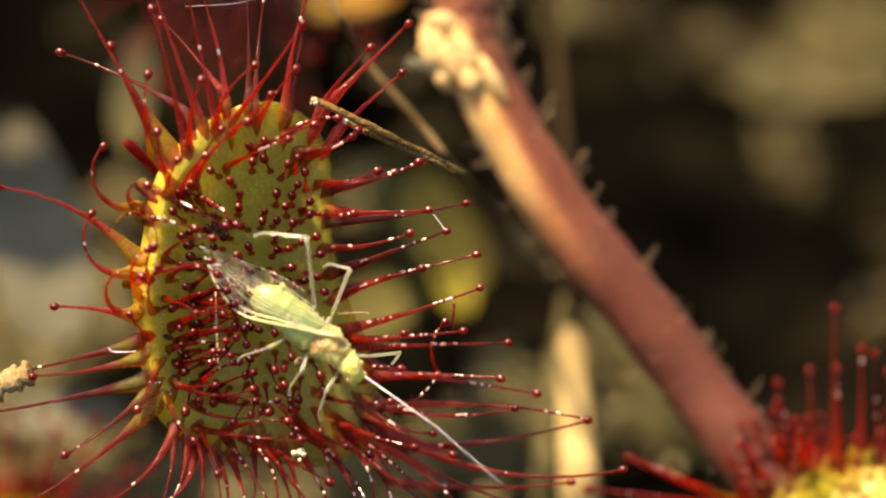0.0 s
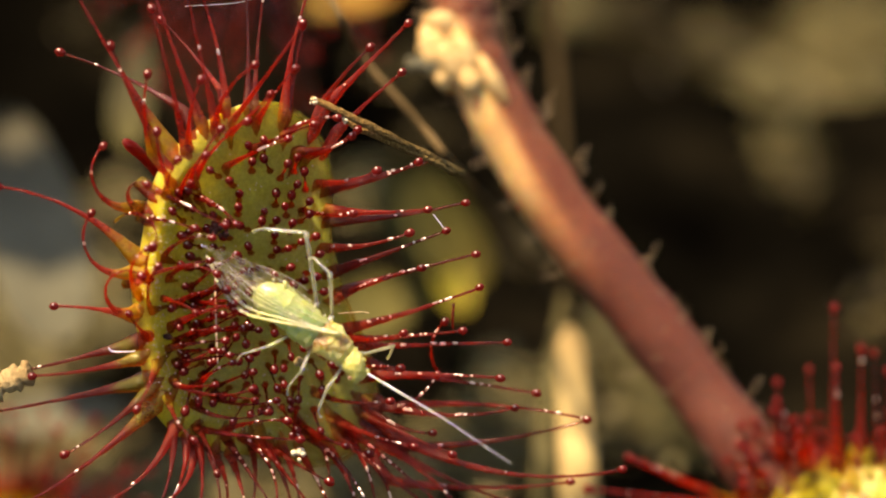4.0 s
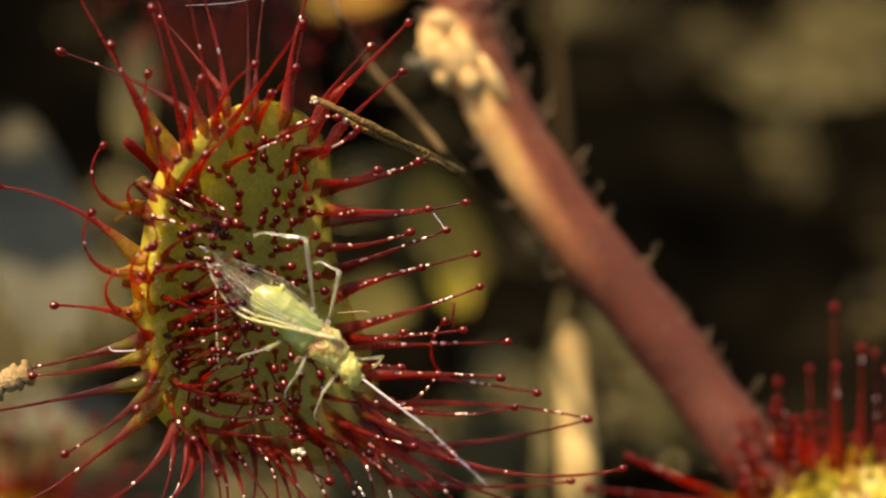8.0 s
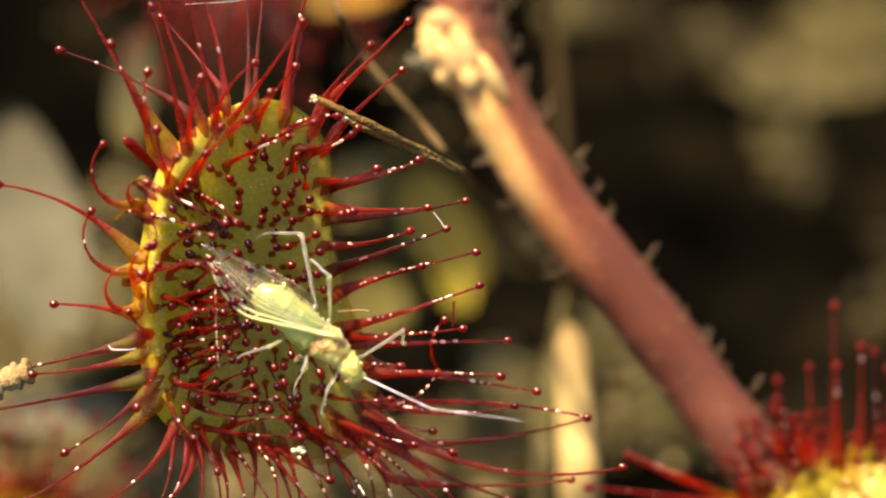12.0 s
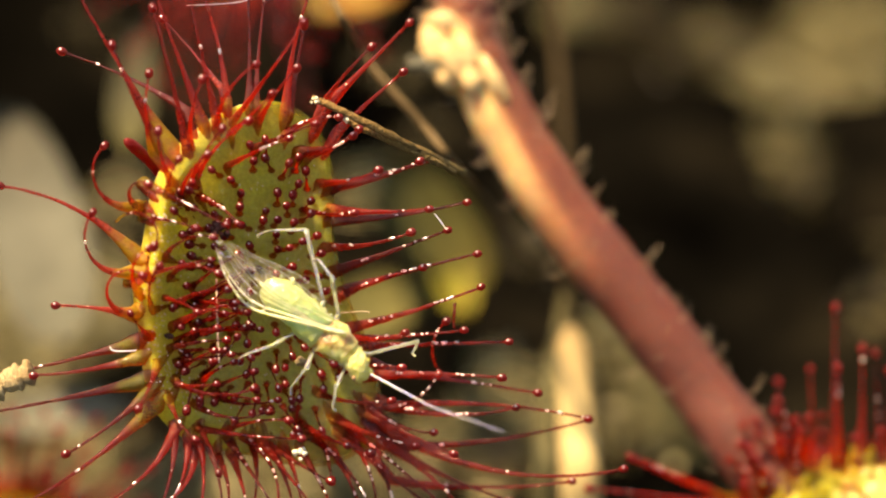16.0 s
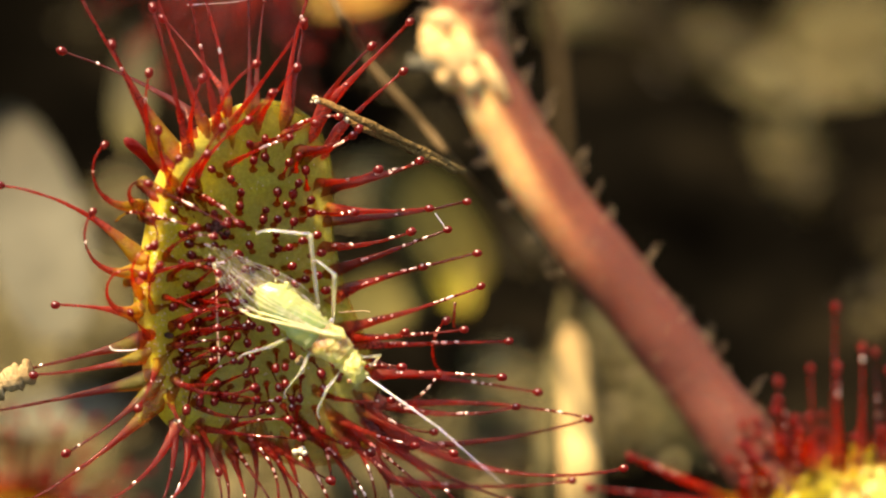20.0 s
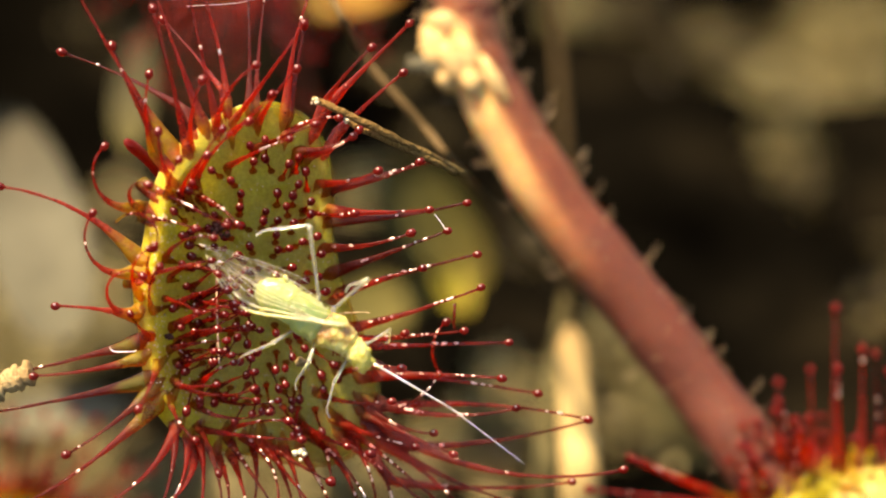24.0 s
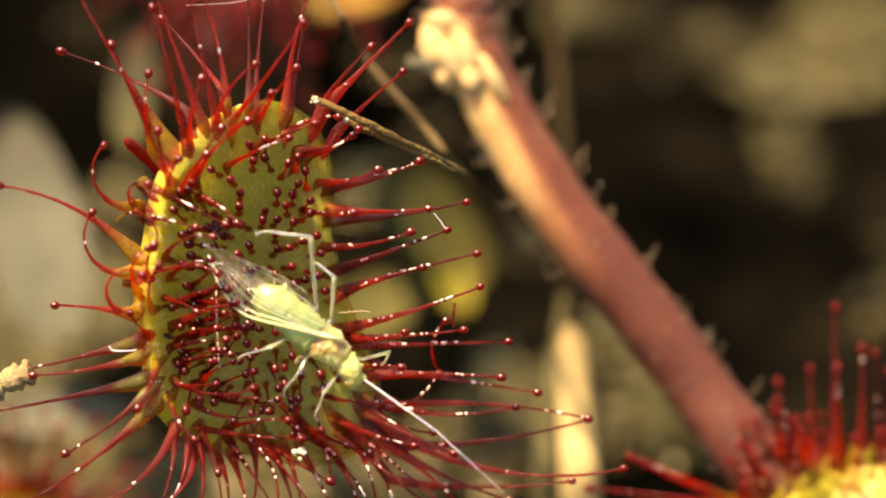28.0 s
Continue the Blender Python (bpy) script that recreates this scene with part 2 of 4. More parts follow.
MEMBRANE = membrane("wing_membrane", 0.035, 0.34)


def peat():
    m, n, l, b = mat("shaded_wet_peat")
    x, y = noise_tex(n, l, 120, 5), noise_tex(n, l, 1500, 4)
    # darker than wet peat is: the shade of the pits is put into it
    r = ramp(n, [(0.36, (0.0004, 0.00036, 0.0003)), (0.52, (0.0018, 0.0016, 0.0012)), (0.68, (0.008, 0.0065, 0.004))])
    b.inputs["Specular IOR Level"].default_value = 0.0
    l.new(x.outputs[0], r.inputs[0])
    l.new(mix_col(n, l, 0.6, r.outputs[0], y.outputs[0], "OVERLAY"), b.inputs["Base Color"])
    b.inputs["Roughness"].default_value = 0.75
    bump(n, l, y.outputs[0], b, 0.8, 4e-4)
    return m


def moss(name, stops):
    m, n, l, b = mat(name)
    g = n.new("ShaderNodeNewGeometry")
    r = ramp(n, stops)
    l.new(g.outputs["Random Per Island"], r.inputs[0])
    y = noise_tex(n, l, 1200, 3)
    col = mix_col(n, l, 0.6, r.outputs[0], y.outputs[0], "OVERLAY")
    l.new(col, b.inputs["Base Color"])
    b.inputs["Roughness"].default_value = 0.6
    translucent_over(m, n, l, b, col, 0.25)
    return m


PEAT = peat()
MOSS_PALE = moss("moss_pale", [(0.0, (0.05, 0.042, 0.018)), (0.4, (0.15, 0.13, 0.06)), (0.8, (0.26, 0.23, 0.12)), (1.0, (0.13, 0.125, 0.045))])
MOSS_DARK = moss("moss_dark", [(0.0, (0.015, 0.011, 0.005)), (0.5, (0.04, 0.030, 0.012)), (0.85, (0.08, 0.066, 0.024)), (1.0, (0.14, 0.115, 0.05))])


# ---- mesh helpers ----
ORIGIN = {}


def mesh(name, verts, faces, material, along=None, smooth=True):
    me = bpy.data.meshes.new(name)
    me.from_pydata([tuple(p) for p in verts], [], faces)
    me.materials.append(material)
    if along is not None:
        me.attributes.new("along", "FLOAT", "POINT").data.foreach_set("value", [float(x) for x in along])
    if smooth:
        me.polygons.foreach_set("use_smooth", [True] * len(me.polygons))
    me.update()
    return me


def thing(name, base, label, category, group="", kind=""):
    """A thing of several parts: an Empty at its base."""
    ob = new(name)
    ob.empty_display_size = 0.002
    ob.location = base
    ORIGIN[ob] = Vector(base)
    return tagged(ob, label, category, group, kind)


def part(name, shape, material, parent=None, label="", origin=None):
    """One mesh object from (verts, faces, along) in world places, under a thing or under a part."""
    verts, faces, along = shape
    o = Vector(origin) if origin is not None else Vector(verts[0])
    ob = new(name, mesh(name, [Vector(p) - o for p in verts], faces, material, along))
    ORIGIN[ob] = o
    ob.location = o - (ORIGIN[parent] if parent else Vector())
    ob.parent = parent
    return tagged(ob, label)


def tube(pts, radii, sides=8, flat=1.0, lumps=0.0, rnd=None, alongs=None):
    """A tapering, closed tube along pts."""
    n = len(pts)
    pts = [Vector(p) for p in pts]
    verts, faces, along = [], [], []
    side = None
    for i, p in enumerate(pts):
        t = (pts[min(i + 1, n - 1)] - pts[max(i - 1, 0)]).normalized()
        if side is None:
            side = t.cross(VIEW.col[2])
            if side.length < 0.1:
                side = t.cross(Vector((0, 0, 1)))
        side = (side - t * side.dot(t)).normalized()
        other = t.cross(side)
        for k in range(sides):
            a = 2 * math.pi * k / sides
            r = radii[i] * (1 + (rnd.uniform(-lumps, lumps) if rnd else 0))
            verts.append(p + side * (r * math.cos(a)) + other * (r * flat * math.sin(a)))
            along.append(alongs(i, a) if callable(alongs) else alongs[i] if alongs else i / (n - 1))
    for i in range(n - 1):
        for k in range(sides):
            k2 = (k + 1) % sides
            faces.append((i * sides + k, i * sides + k2, (i + 1) * sides + k2, (i + 1) * sides + k))
    faces.append(tuple(range(sides))[::-1])
    faces.append(tuple((n - 1) * sides + k for k in range(sides)))
    return verts, faces, along


def ball(name, material, rings=9, sides=12, lumps=0.0, stretch=1.0, r=1e-4):
    rnd = random.Random(name)
    verts, faces = [(0, 0, r * stretch)], []
    for i in range(1, rings):
        a = math.pi * i / rings
        for k in range(sides):
            q = r * (1 + rnd.uniform(-lumps, lumps))
            b = 2 * math.pi * k / sides
            verts.append((q * math.sin(a) * math.cos(b), q * math.sin(a) * math.sin(b), q * math.cos(a) * stretch))
    verts.append((0, 0, -r * stretch))
    last = len(verts) - 1
    for k in range(sides):
        k2 = (k + 1) % sides
        faces.append((0, 1 + k, 1 + k2))
        faces.append((last, last - sides + k2, last - sides + k))
        for i in range(rings - 2):
            s = 1 + i * sides
            faces.append((s + k, s + sides + k, s + sides + k2, s + k2))
    return mesh(name, verts, faces, material)


GLAND_MESH = ball("gland", GLAND, 10, 12, 0.03, 1.25)
DROP_MESH = ball("drop", DEW, 8, 10, 0.05, 1.5)


# where the glint bead sits on a gland: midway between sun and view
GLINT = VIEW @ (SUN_VIEW + Vector((0, 0, 1))).normalized()


def bead(name, me, place, way, size, parent, long=1.0):
    """A gland or drop at a tentacle's end, along its way."""
    ob = new(name, me)
    ob.parent = parent
    ob.location = place - ORIGIN[parent]
    ob.rotation_mode = "QUATERNION"
    ob.rotation_quaternion = way.to_track_quat("Z", "Y")
    ob.scale = (size, size, size * long)
    return ob


# ---- sundew leaves ----
def outline(coefficients):
    def r(a):
        s = coefficients[0]
        for k in range(1, len(coefficients) // 2 + 1):
            s += coefficients[2 * k - 1] * math.cos(k * a) + coefficients[2 * k] * math.sin(k * a)
        return s
    return r


class Form:
    """The shape of one leaf blade: a cupped disc over the plate, with a rolled margin on one side."""

    def __init__(self, u, v, d, edge, cup=90, lean=(0.0, 0.0), roll=0.0):
        self.u, self.v, self.d, self.edge, self.cup, self.lean, self.roll = u, v, d, edge, cup, lean, roll

    def spot(self, share, bearing):
        """Plate place at a share of the radius towards a bearing (radians, counter-clockwise)."""
        r = self.edge(bearing) * share
        du, dv = r * math.cos(bearing), -r * math.sin(bearing)
        s = min(share, 1.0)
        west = max(0.0, -math.cos(bearing)) ** 0.7
        d = self.d + self.cup * (1 - s * s) + self.lean[0] * du + self.lean[1] * dv
        d -= self.roll * west * math.exp(-((share - 0.84) / 0.16) ** 2)
        d += self.roll * 0.9 * west * max(0.0, share - 0.84) / 0.16
        return self.u + du, self.v + dv, d


def blade(form, rings=22, spokes=72, thick=22, seed=1, grain=0.0, flush=False):
    rnd = random.Random(seed)
    verts, faces, along = [], [], []
    for side in (0, 1):
        for i in range(rings + 1):
            s = i / rings
            for k in range(spokes):
                a = 2 * math.pi * k / spokes
                u, v, d = form.spot(s * (1.0 - 0.012 * side), a)
                wob = noise.noise(Vector((u * 0.03, v * 0.03, 3.7 + side))) * 4 + noise.noise(Vector((u * 0.1, v * 0.1, 1.2))) * 1.4 + noise.noise(Vector((u * 0.17, v * 0.17, 5.1))) * grain * (0.3 + 0.7 * max(0.0, -math.cos(a)))
                edge_in = max(0.0, (s - 0.93) / 0.07) ** 2
                dd = d + wob + (thick * side) * (1 - 0.5 * edge_in) + thick * 0.3 * edge_in * (1 - side)
                verts.append(at(u, v, dd))
                west = min(1.0, max(0.0, 0.05 - 1.5 * math.cos(a))) if flush else 1.0
                plain = s * 0.54
                along.append(s * west + plain * (1 - west))
        o = side * (rings + 1) * spokes
        for i in range(rings):
            for k in range(spokes):
                k2 = (k + 1) % spokes
                q = (o + i * spokes + k, o + (i + 1) * spokes + k, o + (i + 1) * spokes + k2, o + i * spokes + k2)
                faces.append(q if side == 0 else q[::-1])
    o = (rings + 1) * spokes
    for k in range(spokes):
        k2 = (k + 1) % spokes
        faces.append((rings * spokes + k, o + rings * spokes + k, o + rings * spokes + k2, rings * spokes + k2))
    return verts, faces, along


def tentacle(leaf, form, row, rnd, gland=7.2, steps=24, sides=8, wet=0, drop=2.6, low=3):
    """A gland-tipped tentacle that grows out of the blade as a tapering ridge and bends evenly on its way."""
    bearing, share, heading, length, turn, lift, girth = row
    a0, h = radians(bearing), radians(heading)
    west = 1.0 if math.cos(a0) < -0.45 and share > 80 else 0.0
    u, v, d = form.spot(share / 100, a0)
    thin = 1.75 + 0.10 * girth
    pts, rad, red = [], [], []
    if length > 60 and share < 125:
        # ridge on the blade that leads into the stalk
        for back, r, sink in ((0.20, 0.15, 5), (0.11, 0.5, 6), (0.05, 0.8, 5)):
            ru, rv, rd = form.spot(min(share / 100, 1.0) - back, a0)
            pts.append(at(ru, rv, rd + sink))
            rad.append(H * girth * r * (1 + 0.4 * west))
            red.append(0.0 if share < 104 else 0.22)
    else:
        pts.append(at(u, v, d + 8))
        rad.append(H * (thin + (0.5 * girth if length < 60 else 0)))
        red.append(0.1 if length < 60 else 0.5)
    for i in range(steps + 1):
        s = i / steps
        pts.append(at(u + rnd.uniform(-0.4, 0.4), v + rnd.uniform(-0.4, 0.4), d - lift * math.sin(0.5 * math.pi * s) + rnd.uniform(-1, 1)))
        flare = 0.0 if share > 125 else (0.8 * (1 - s) ** 4 if west or 0.6 < math.sin(h) else 0.85 * (1 - s) ** 3.2) if length > 60 else math.exp(-s * 8)
        rad.append(H * (thin * (1 - 0.25 * s) * (1 + 0.13 * rnd.uniform(-1, 1)) + girth * (0.95 + 0.45 * west) * flare))
        red.append((0.05 + 0.10 * (share > 104)) * (1 - west) + 0.95 * min(1.0, max(0.0, s - 0.14 * west) * 1.15) if length > 60 else 0.25 + 0.75 * s)
        step = length / steps
        a = h + radians(turn) * (s + 0.5 / steps)
        u, v = u + step * math.cos(a), v - step * math.sin(a)
    t = part("tentacle", tube(pts, rad, sides, 0.75, alongs=red), TENTACLE, leaf)
    way = (pts[-1] - pts[-2]).normalized()
    # slime beads in clusters, added to give the strings of bright glints
    runs = [rnd.uniform(1 / low, 0.9) for i in range((wet + 5) // 6)]
    for i in range(wet):
        k = min(len(pts) - 2, max(1, round((len(pts) - 1) * runs[i % len(runs)] + rnd.gauss(0, 1.6))))
        place = pts[k].lerp(pts[k + 1], rnd.random()) + VIEW.col[2] * (rad[k] * rnd.uniform(0.5, 0.75)) + VIEW.col[1] * (rad[k] * rnd.uniform(0.2, 0.6))
        bead("drop", DROP_MESH, place, (pts[k + 1] - pts[k]).normalized(), drop / 10 * rnd.uniform(0.35, 1.15), t, rnd.uniform(0.6, 1.5))
    size = gland / 10 * (0.9 + 0.2 * rnd.random())
    tip = pts[-1] + way * (gland * 0.4 * H)
    bead("gland", GLAND_MESH, tip, way, size, t)
    # a bead added where the sun's glint falls, standing in for the highlight
    if gland < 7.9:
        bead("drop", DROP_MESH, tip + GLINT * (size * 0.92e-4), way, 0.29 * size, t, 0.8)
    return t


# rim bearing, rim share, heading, length, turn, lift, girth
TOP = [(118, 103, 123, 315, -4, 60, 13), (121, 105, 122, 207, -12, 90, 10), (108, 114, 148, 241, 14, -90, 8), (124, 111, 111, 138, -35, 90, 8),
    (125, 87, 121, 93, -32, 60, 8), (113, 91, 101, 262, 5, 90, 11), (104, 100, 111, 258, -2, 40, 12), (96, 112, 126, 162, 8, -120, 7),
    (99, 96, 103, 235, -1, 60, 10), (95, 104, 95, 216, 16, 0, 9), (111, 92, 97, 123, -32, 80, 8), (100, 92, 87, 139, -56, 80, 8),
    (88, 97, 89, 205, 3, -20, 10)]
CREST = [(86, 96, 88, 211, -6, -30, 9), (76, 95, 87, 229, -17, 30, 12), (94, 92, 51, 215, 6, 110, 8), (85, 87, 63, 120, -16, 110, 9),
    (75, 95, 79, 157, 2, 10, 11), (95, 86, 39, 100, 9, 90, 9), (115, 74, 66, 142, -35, 90, 9), (123, 72, 75, 135, -26, 100, 9),
    (127, 75, 82, 94, -46, 100, 9), (130, 86, 91, 63, -37, 100, 8), (65, 112, 45, 208, 0, 30, 14), (66, 111, 58, 133, -16, 60, 8),
    (58, 112, 45, 153, -5, 10, 11), (85, 74, 24, 113, -3, 110, 10)]
RIGHT = [(46, 104, 14, 178, 0, -60, 9), (98, 69, 29, 120, -10, 100, 8), (74, 84, 42, 100, -46, 30, 11), (67, 81, -2, 113, 43, 60, 15), (63, 84, 9, 85, 29, 80, 10),
    (48, 96, 3, 162, 25, 60, 15), (53, 85, -4, 105, 31, 100, 9), (36, 96, 1, 242, 13, 20, 12), (40, 96, -5, 172, 11, 70, 14),
    (50, 68, -18, 86, 29, 120, 8), (24, 89, -2, 153, 23, 80, 10), (7, 88, 19, 219, 2, 90, 13), (-5, 92, 18, 251, -5, 40, 11),
    (-10, 84, 28, 166, -16, 80, 12), (-26, 76, 13, 260, 8, 100, 14)]
LOWER_RIGHT = [(-28, 81, 2, 204, 5, 80, 11), (-27, 80, -14, 104, 33, 110, 9), (-30, 82, 1, 277, 1, 30, 10), (-38, 86, 4, 246, -9, 100, 15),
    (-31, 111, -6, 261, -4, 10, 9), (-43, 70, 20, 110, -29, 110, 9), (-24, 158, 125, 95, -84, 120, 7), (-44, 93, -15, 143, 79, 70, 11),
    (-42, 94, -20, 256, 34, 70, 14), (-40, 106, 6, 352, -19, 30, 9), (-48, 111, -1, 354, 17, 20, 12), (-53, 121, -9, 319, 17, 20, 10),
    (-45, 108, -31, 428, 43, 60, 13), (-56, 78, -30, 154, 20, 130, 12)]
BOTTOM = [(-67, 79, -25, 123, 9, 130, 10), (-56, 64, -23, 133, 33, 110, 9), (-57, 86, -43, 219, 8, 80, 13), (-67, 82, -32, 180, -35, 100, 11),
    (-52, 102, -60, 119, -16, 60, 15), (-49, 105, -29, 189, -21, 60, 13), (-55, 82, -37, 231, -4, 120, 10), (-82, 90, -34, 132, 6, 110, 10),
    (-71, 90, -57, 125, -9, 60, 10), (-96, 92, -55, 145, -1, 110, 10), (-90, 90, -28, 147, -71, 90, 9), (-84, 88, -53, 155, 2, 100, 11),
    (-94, 101, -67, 105, -13, 60, 11)]
UNDER = [(-76, 88, -64, 126, -19, 70, 10), (-63, 88, -75, 66, -7, 130, 9), (-55, 91, -52, 131, -33, 70, 10), (-47, 89, -28, 177, 6, 90, 11),
    (-48, 111, -31, 231, 13, 20, 12), (-87, 90, -73, 127, -32, 60, 10), (-80, 92, -63, 122, -15, 50, 11), (-62, 91, -54, 128, -21, 40, 11),
    (-105, 95, -60, 136, -29, 90, 8), (-110, 98, -86, 126, -36, 50, 10), (-44, 87, -50, 143, 48, 60, 12), (-69, 74, -32, 101, 10, 130, 9)]
KEEL = [(-99, 103, -58, 104, -39, 60, 10), (-108, 90, -50, 90, -30, 120, 8), (-106, 97, -75, 126, -27, 60, 11), (-107, 101, -81, 138, -79, 80, 12),
    (-116, 96, -86, 161, -29, 60, 11), (-115, 94, -111, 208, -45, 80, 12), (-126, 98, -134, 283, -17, 10, 14), (-131, 96, -135, 188, -15, 60, 11),
    (-137, 86, -106, 84, -13, 90, 8), (-123, 87, -76, 87, 35, 120, 9), (-135, 99, -167, 278, -3, 10, 14), (-144, 100, -164, 191, -13, 30, 11),
    (-151, 104, -166, 195, 0, 0, 13), (-164, 101, 167, 138, 12, 20, 11)]
LEFT = [(166, 100, 132, 280, 41, 40, 13), (144, 111, 193, 161, -148, 70, 10), (173, 100, 202, 170, -149, 60, 11), (-166, 96, 211, 165, -251, 90, 10),
    (154, 128, 52, 121, -168, 130, 8), (142, 104, 191, 84, -222, 110, 9), (135, 112, -26, 169, -2, 90, 9), (146, 105, -10, 98, -6, 100, 8),
    (117, 65, -18, 84, -33, 110, 10), (-174, 93, 137, 95, -111, 120, 9), (177, 86, 108, 60, -51, 120, 7), (-164, 84, 114, 80, -66, 120, 7),
    (-151, 90, 148, 49, -31, 100, 9)]
INNER = [(162, 77, 61, 100, -75, 100, 9), (179, 106, 20, 152, -11, 100, 9), (176, 69, 49, 96, -85, 100, 8), (-162, 66, 38, 102, -41, 90, 9),
    (-149, 71, 31, 121, -21, 90, 10), (-135, 58, 26, 106, -26, 90, 8), (-139, 75, 17, 103, -17, 90, 8), (-131, 72, 9, 99, -2, 100, 9),
    (-114, 68, 48, 75, -29, 130, 10), (-126, 78, -35, 147, 57, 90, 10), (-112, 79, -34, 136, 56, 100, 10), (-104, 70, -23, 112, 40, 100, 9),
    (-97, 88, 23, 113, -28, 110, 9), (-107, 91, -10, 181, 8, 90, 10)]
FRINGE = [(95, 93, 91, 280, -2, 60, 18), (92, 90, 90, 177, 2, 120, 20), (110, 94, 95, 180, -3, 40, 16), (125, 101, 103, 167, -5, 20, 14),
    (77, 95, 87, 200, 4, 60, 18), (66, 99, 89, 190, 5, 30, 15), (119, 99, 89, 74, 8, 140, 20), (141, 108, 115, 59, 21, 140, 24),
    (159, 126, 158, 205, -2, 190, 80), (140, 126, 112, 55, 4, 60, 75), (128, 126, 100, 38, 4, 80, 60), (159, 100, 170, 302, 5, 120, 14), (60, 102, 85, 158, 8, 60, 15)]

CENTRE = (430, 500)


def main_leaf():
    form = Form(*CENTRE, 20, outline([254.9, 13.2, -18.1, -68.6, -17.7, -20.6, -18.3, -6.3, -3.4, 0.6, 7.9, 7.2, 5.7]), cup=50, lean=(0.40, 0.24), roll=40)
    foot = on_ground(432, 520)
    leaf = thing("sundew_leaf", foot, "round yellow-green sundew leaf bristling with red sticky tentacles", "leaf", "sundew leaves")
    disc = part("blade", blade(form, 80, 420, 22, 1, 3.2, True), BLADE, leaf, "cupped wet yellow-green blade", at(430, 500, 100))
    rim = [i / 80 * min(1.0, max(0.0, 0.9 + 2 * math.cos(2 * math.pi * k / 420))) for side in (0, 1) for i in range(81) for k in range(420)]
    disc.data.attributes.new("rim", "FLOAT", "POINT").data.foreach_set("value", rim)
    start = at(432, 510, 132)
    mid = start.lerp(foot, 0.5) + Vector((0, 0, 0.0004))
    part("petiole", tube([start, start.lerp(mid, 0.5), mid, mid.lerp(foot, 0.5), foot], [5e-4, 4e-4, 3.6e-4, 3.6e-4, 4e-4], 10), PETIOLE, leaf)
    rnd = random.Random(4)
    for rows in (TOP, CREST, RIGHT, LOWER_RIGHT, BOTTOM, UNDER, KEEL, LEFT):
        for row in rows:
            tentacle(leaf, form, row, rnd, wet=rnd.choice((1, 3, 7, 10)) if rows in (RIGHT, LOWER_RIGHT) else rnd.choice((0, 1, 5, 8)) if rows in (BOTTOM, UNDER) else 9 if rows is LEFT and -40 < row[2] < 30 else rnd.randint(0, 1))
    for row in INNER:
        tentacle(leaf, form, row, rnd, 7.0, 10, wet=2)
    # a thicket of longer ones that lean in from the rolled margin
    for i in range(20):
        tentacle(leaf, form, (rnd.uniform(185, 258), rnd.uniform(40, 80), rnd.uniform(-15, 45), rnd.uniform(62, 105), rnd.uniform(-40, 30), rnd.uniform(60, 100), 6), rnd, 6.6, 10)
    # one stub that has lost its gland
    club = [at(302 - 80 * s, 332 - 86 * s - 8 * math.sin(math.pi * s), 10 - 80 * s) for s in [k / 10 for k in range(11)]]
    part("tentacle", tube(club, [H * r for r in (14, 11, 9, 9, 9, 9.5, 10, 10.5, 11, 10, 5)], 10), GLAND, leaf, "thick blunt tentacle stub")
    # specks of slime added as glitter on the rolled margin and the disc
    verts, faces = [], []
    for i in range(420):
        if i < 230:
            a, s = rnd.uniform(125, 250), rnd.gauss(0.80, 0.07)
        else:
            a, s = rnd.uniform(0, 360), math.sqrt(rnd.random()) * 0.9
        u, v, d = form.spot(min(s, 0.95), radians(a))
        c, r, o = at(u, v, d - 3), H * rnd.uniform(0.7, 1.8), len(verts)
        for k in range(6):
            b = math.pi * k / 3
            verts.append(c + VIEW @ Vector((r * math.cos(b), r * math.sin(b), 0)))
        for k in range(6):
            b = math.pi * (k + 0.5) / 3
            verts.append(c + VIEW @ Vector((r * 0.6 * math.cos(b), r * 0.6 * math.sin(b), r * 0.75)))
        verts.append(c + VIEW @ Vector((0, 0, r)))
        for k in range(6):
            k2 = (k + 1) % 6
            faces += [(o + k, o + k2, o + 6 + k), (o + k2, o + 6 + k2, o + 6 + k), (o + 6 + k, o + 6 + k2, o + 12)]
    specks = part("slime_specks", (verts, faces, None), DEW, leaf, "glittering specks of clear slime")
    tagged(specks, "glittering specks of clear slime", kind="stuff")
    # short tentacles of the disc, standing up towards the light
    spots = []
    tries = 0
    while len(spots) < 120 and tries < 6000:
        tries += 1
        a, s = rnd.uniform(0, 360), math.sqrt(rnd.random()) * 0.74
        u, v, d = form.spot(s, radians(a))
        if u < 325 or (u > 560 and v < 600):
            continue
        if any((u - x) ** 2 + (v - y) ** 2 < 19 ** 2 for x, y in spots):
            continue
        spots.append((u, v))
        out = math.degrees(math.atan2(-(v - 470), u - 470))
        far = min(1.0, math.hypot(u - 450, v - 430) / 260)
        tentacle(leaf, form, (round(a), s * 100, out + rnd.uniform(-35, 35), 8 + 42 * far * rnd.random(), rnd.uniform(-20, 20), 38 + 25 * rnd.random(), 6), rnd, 7.6, 5, 6)
    return leaf


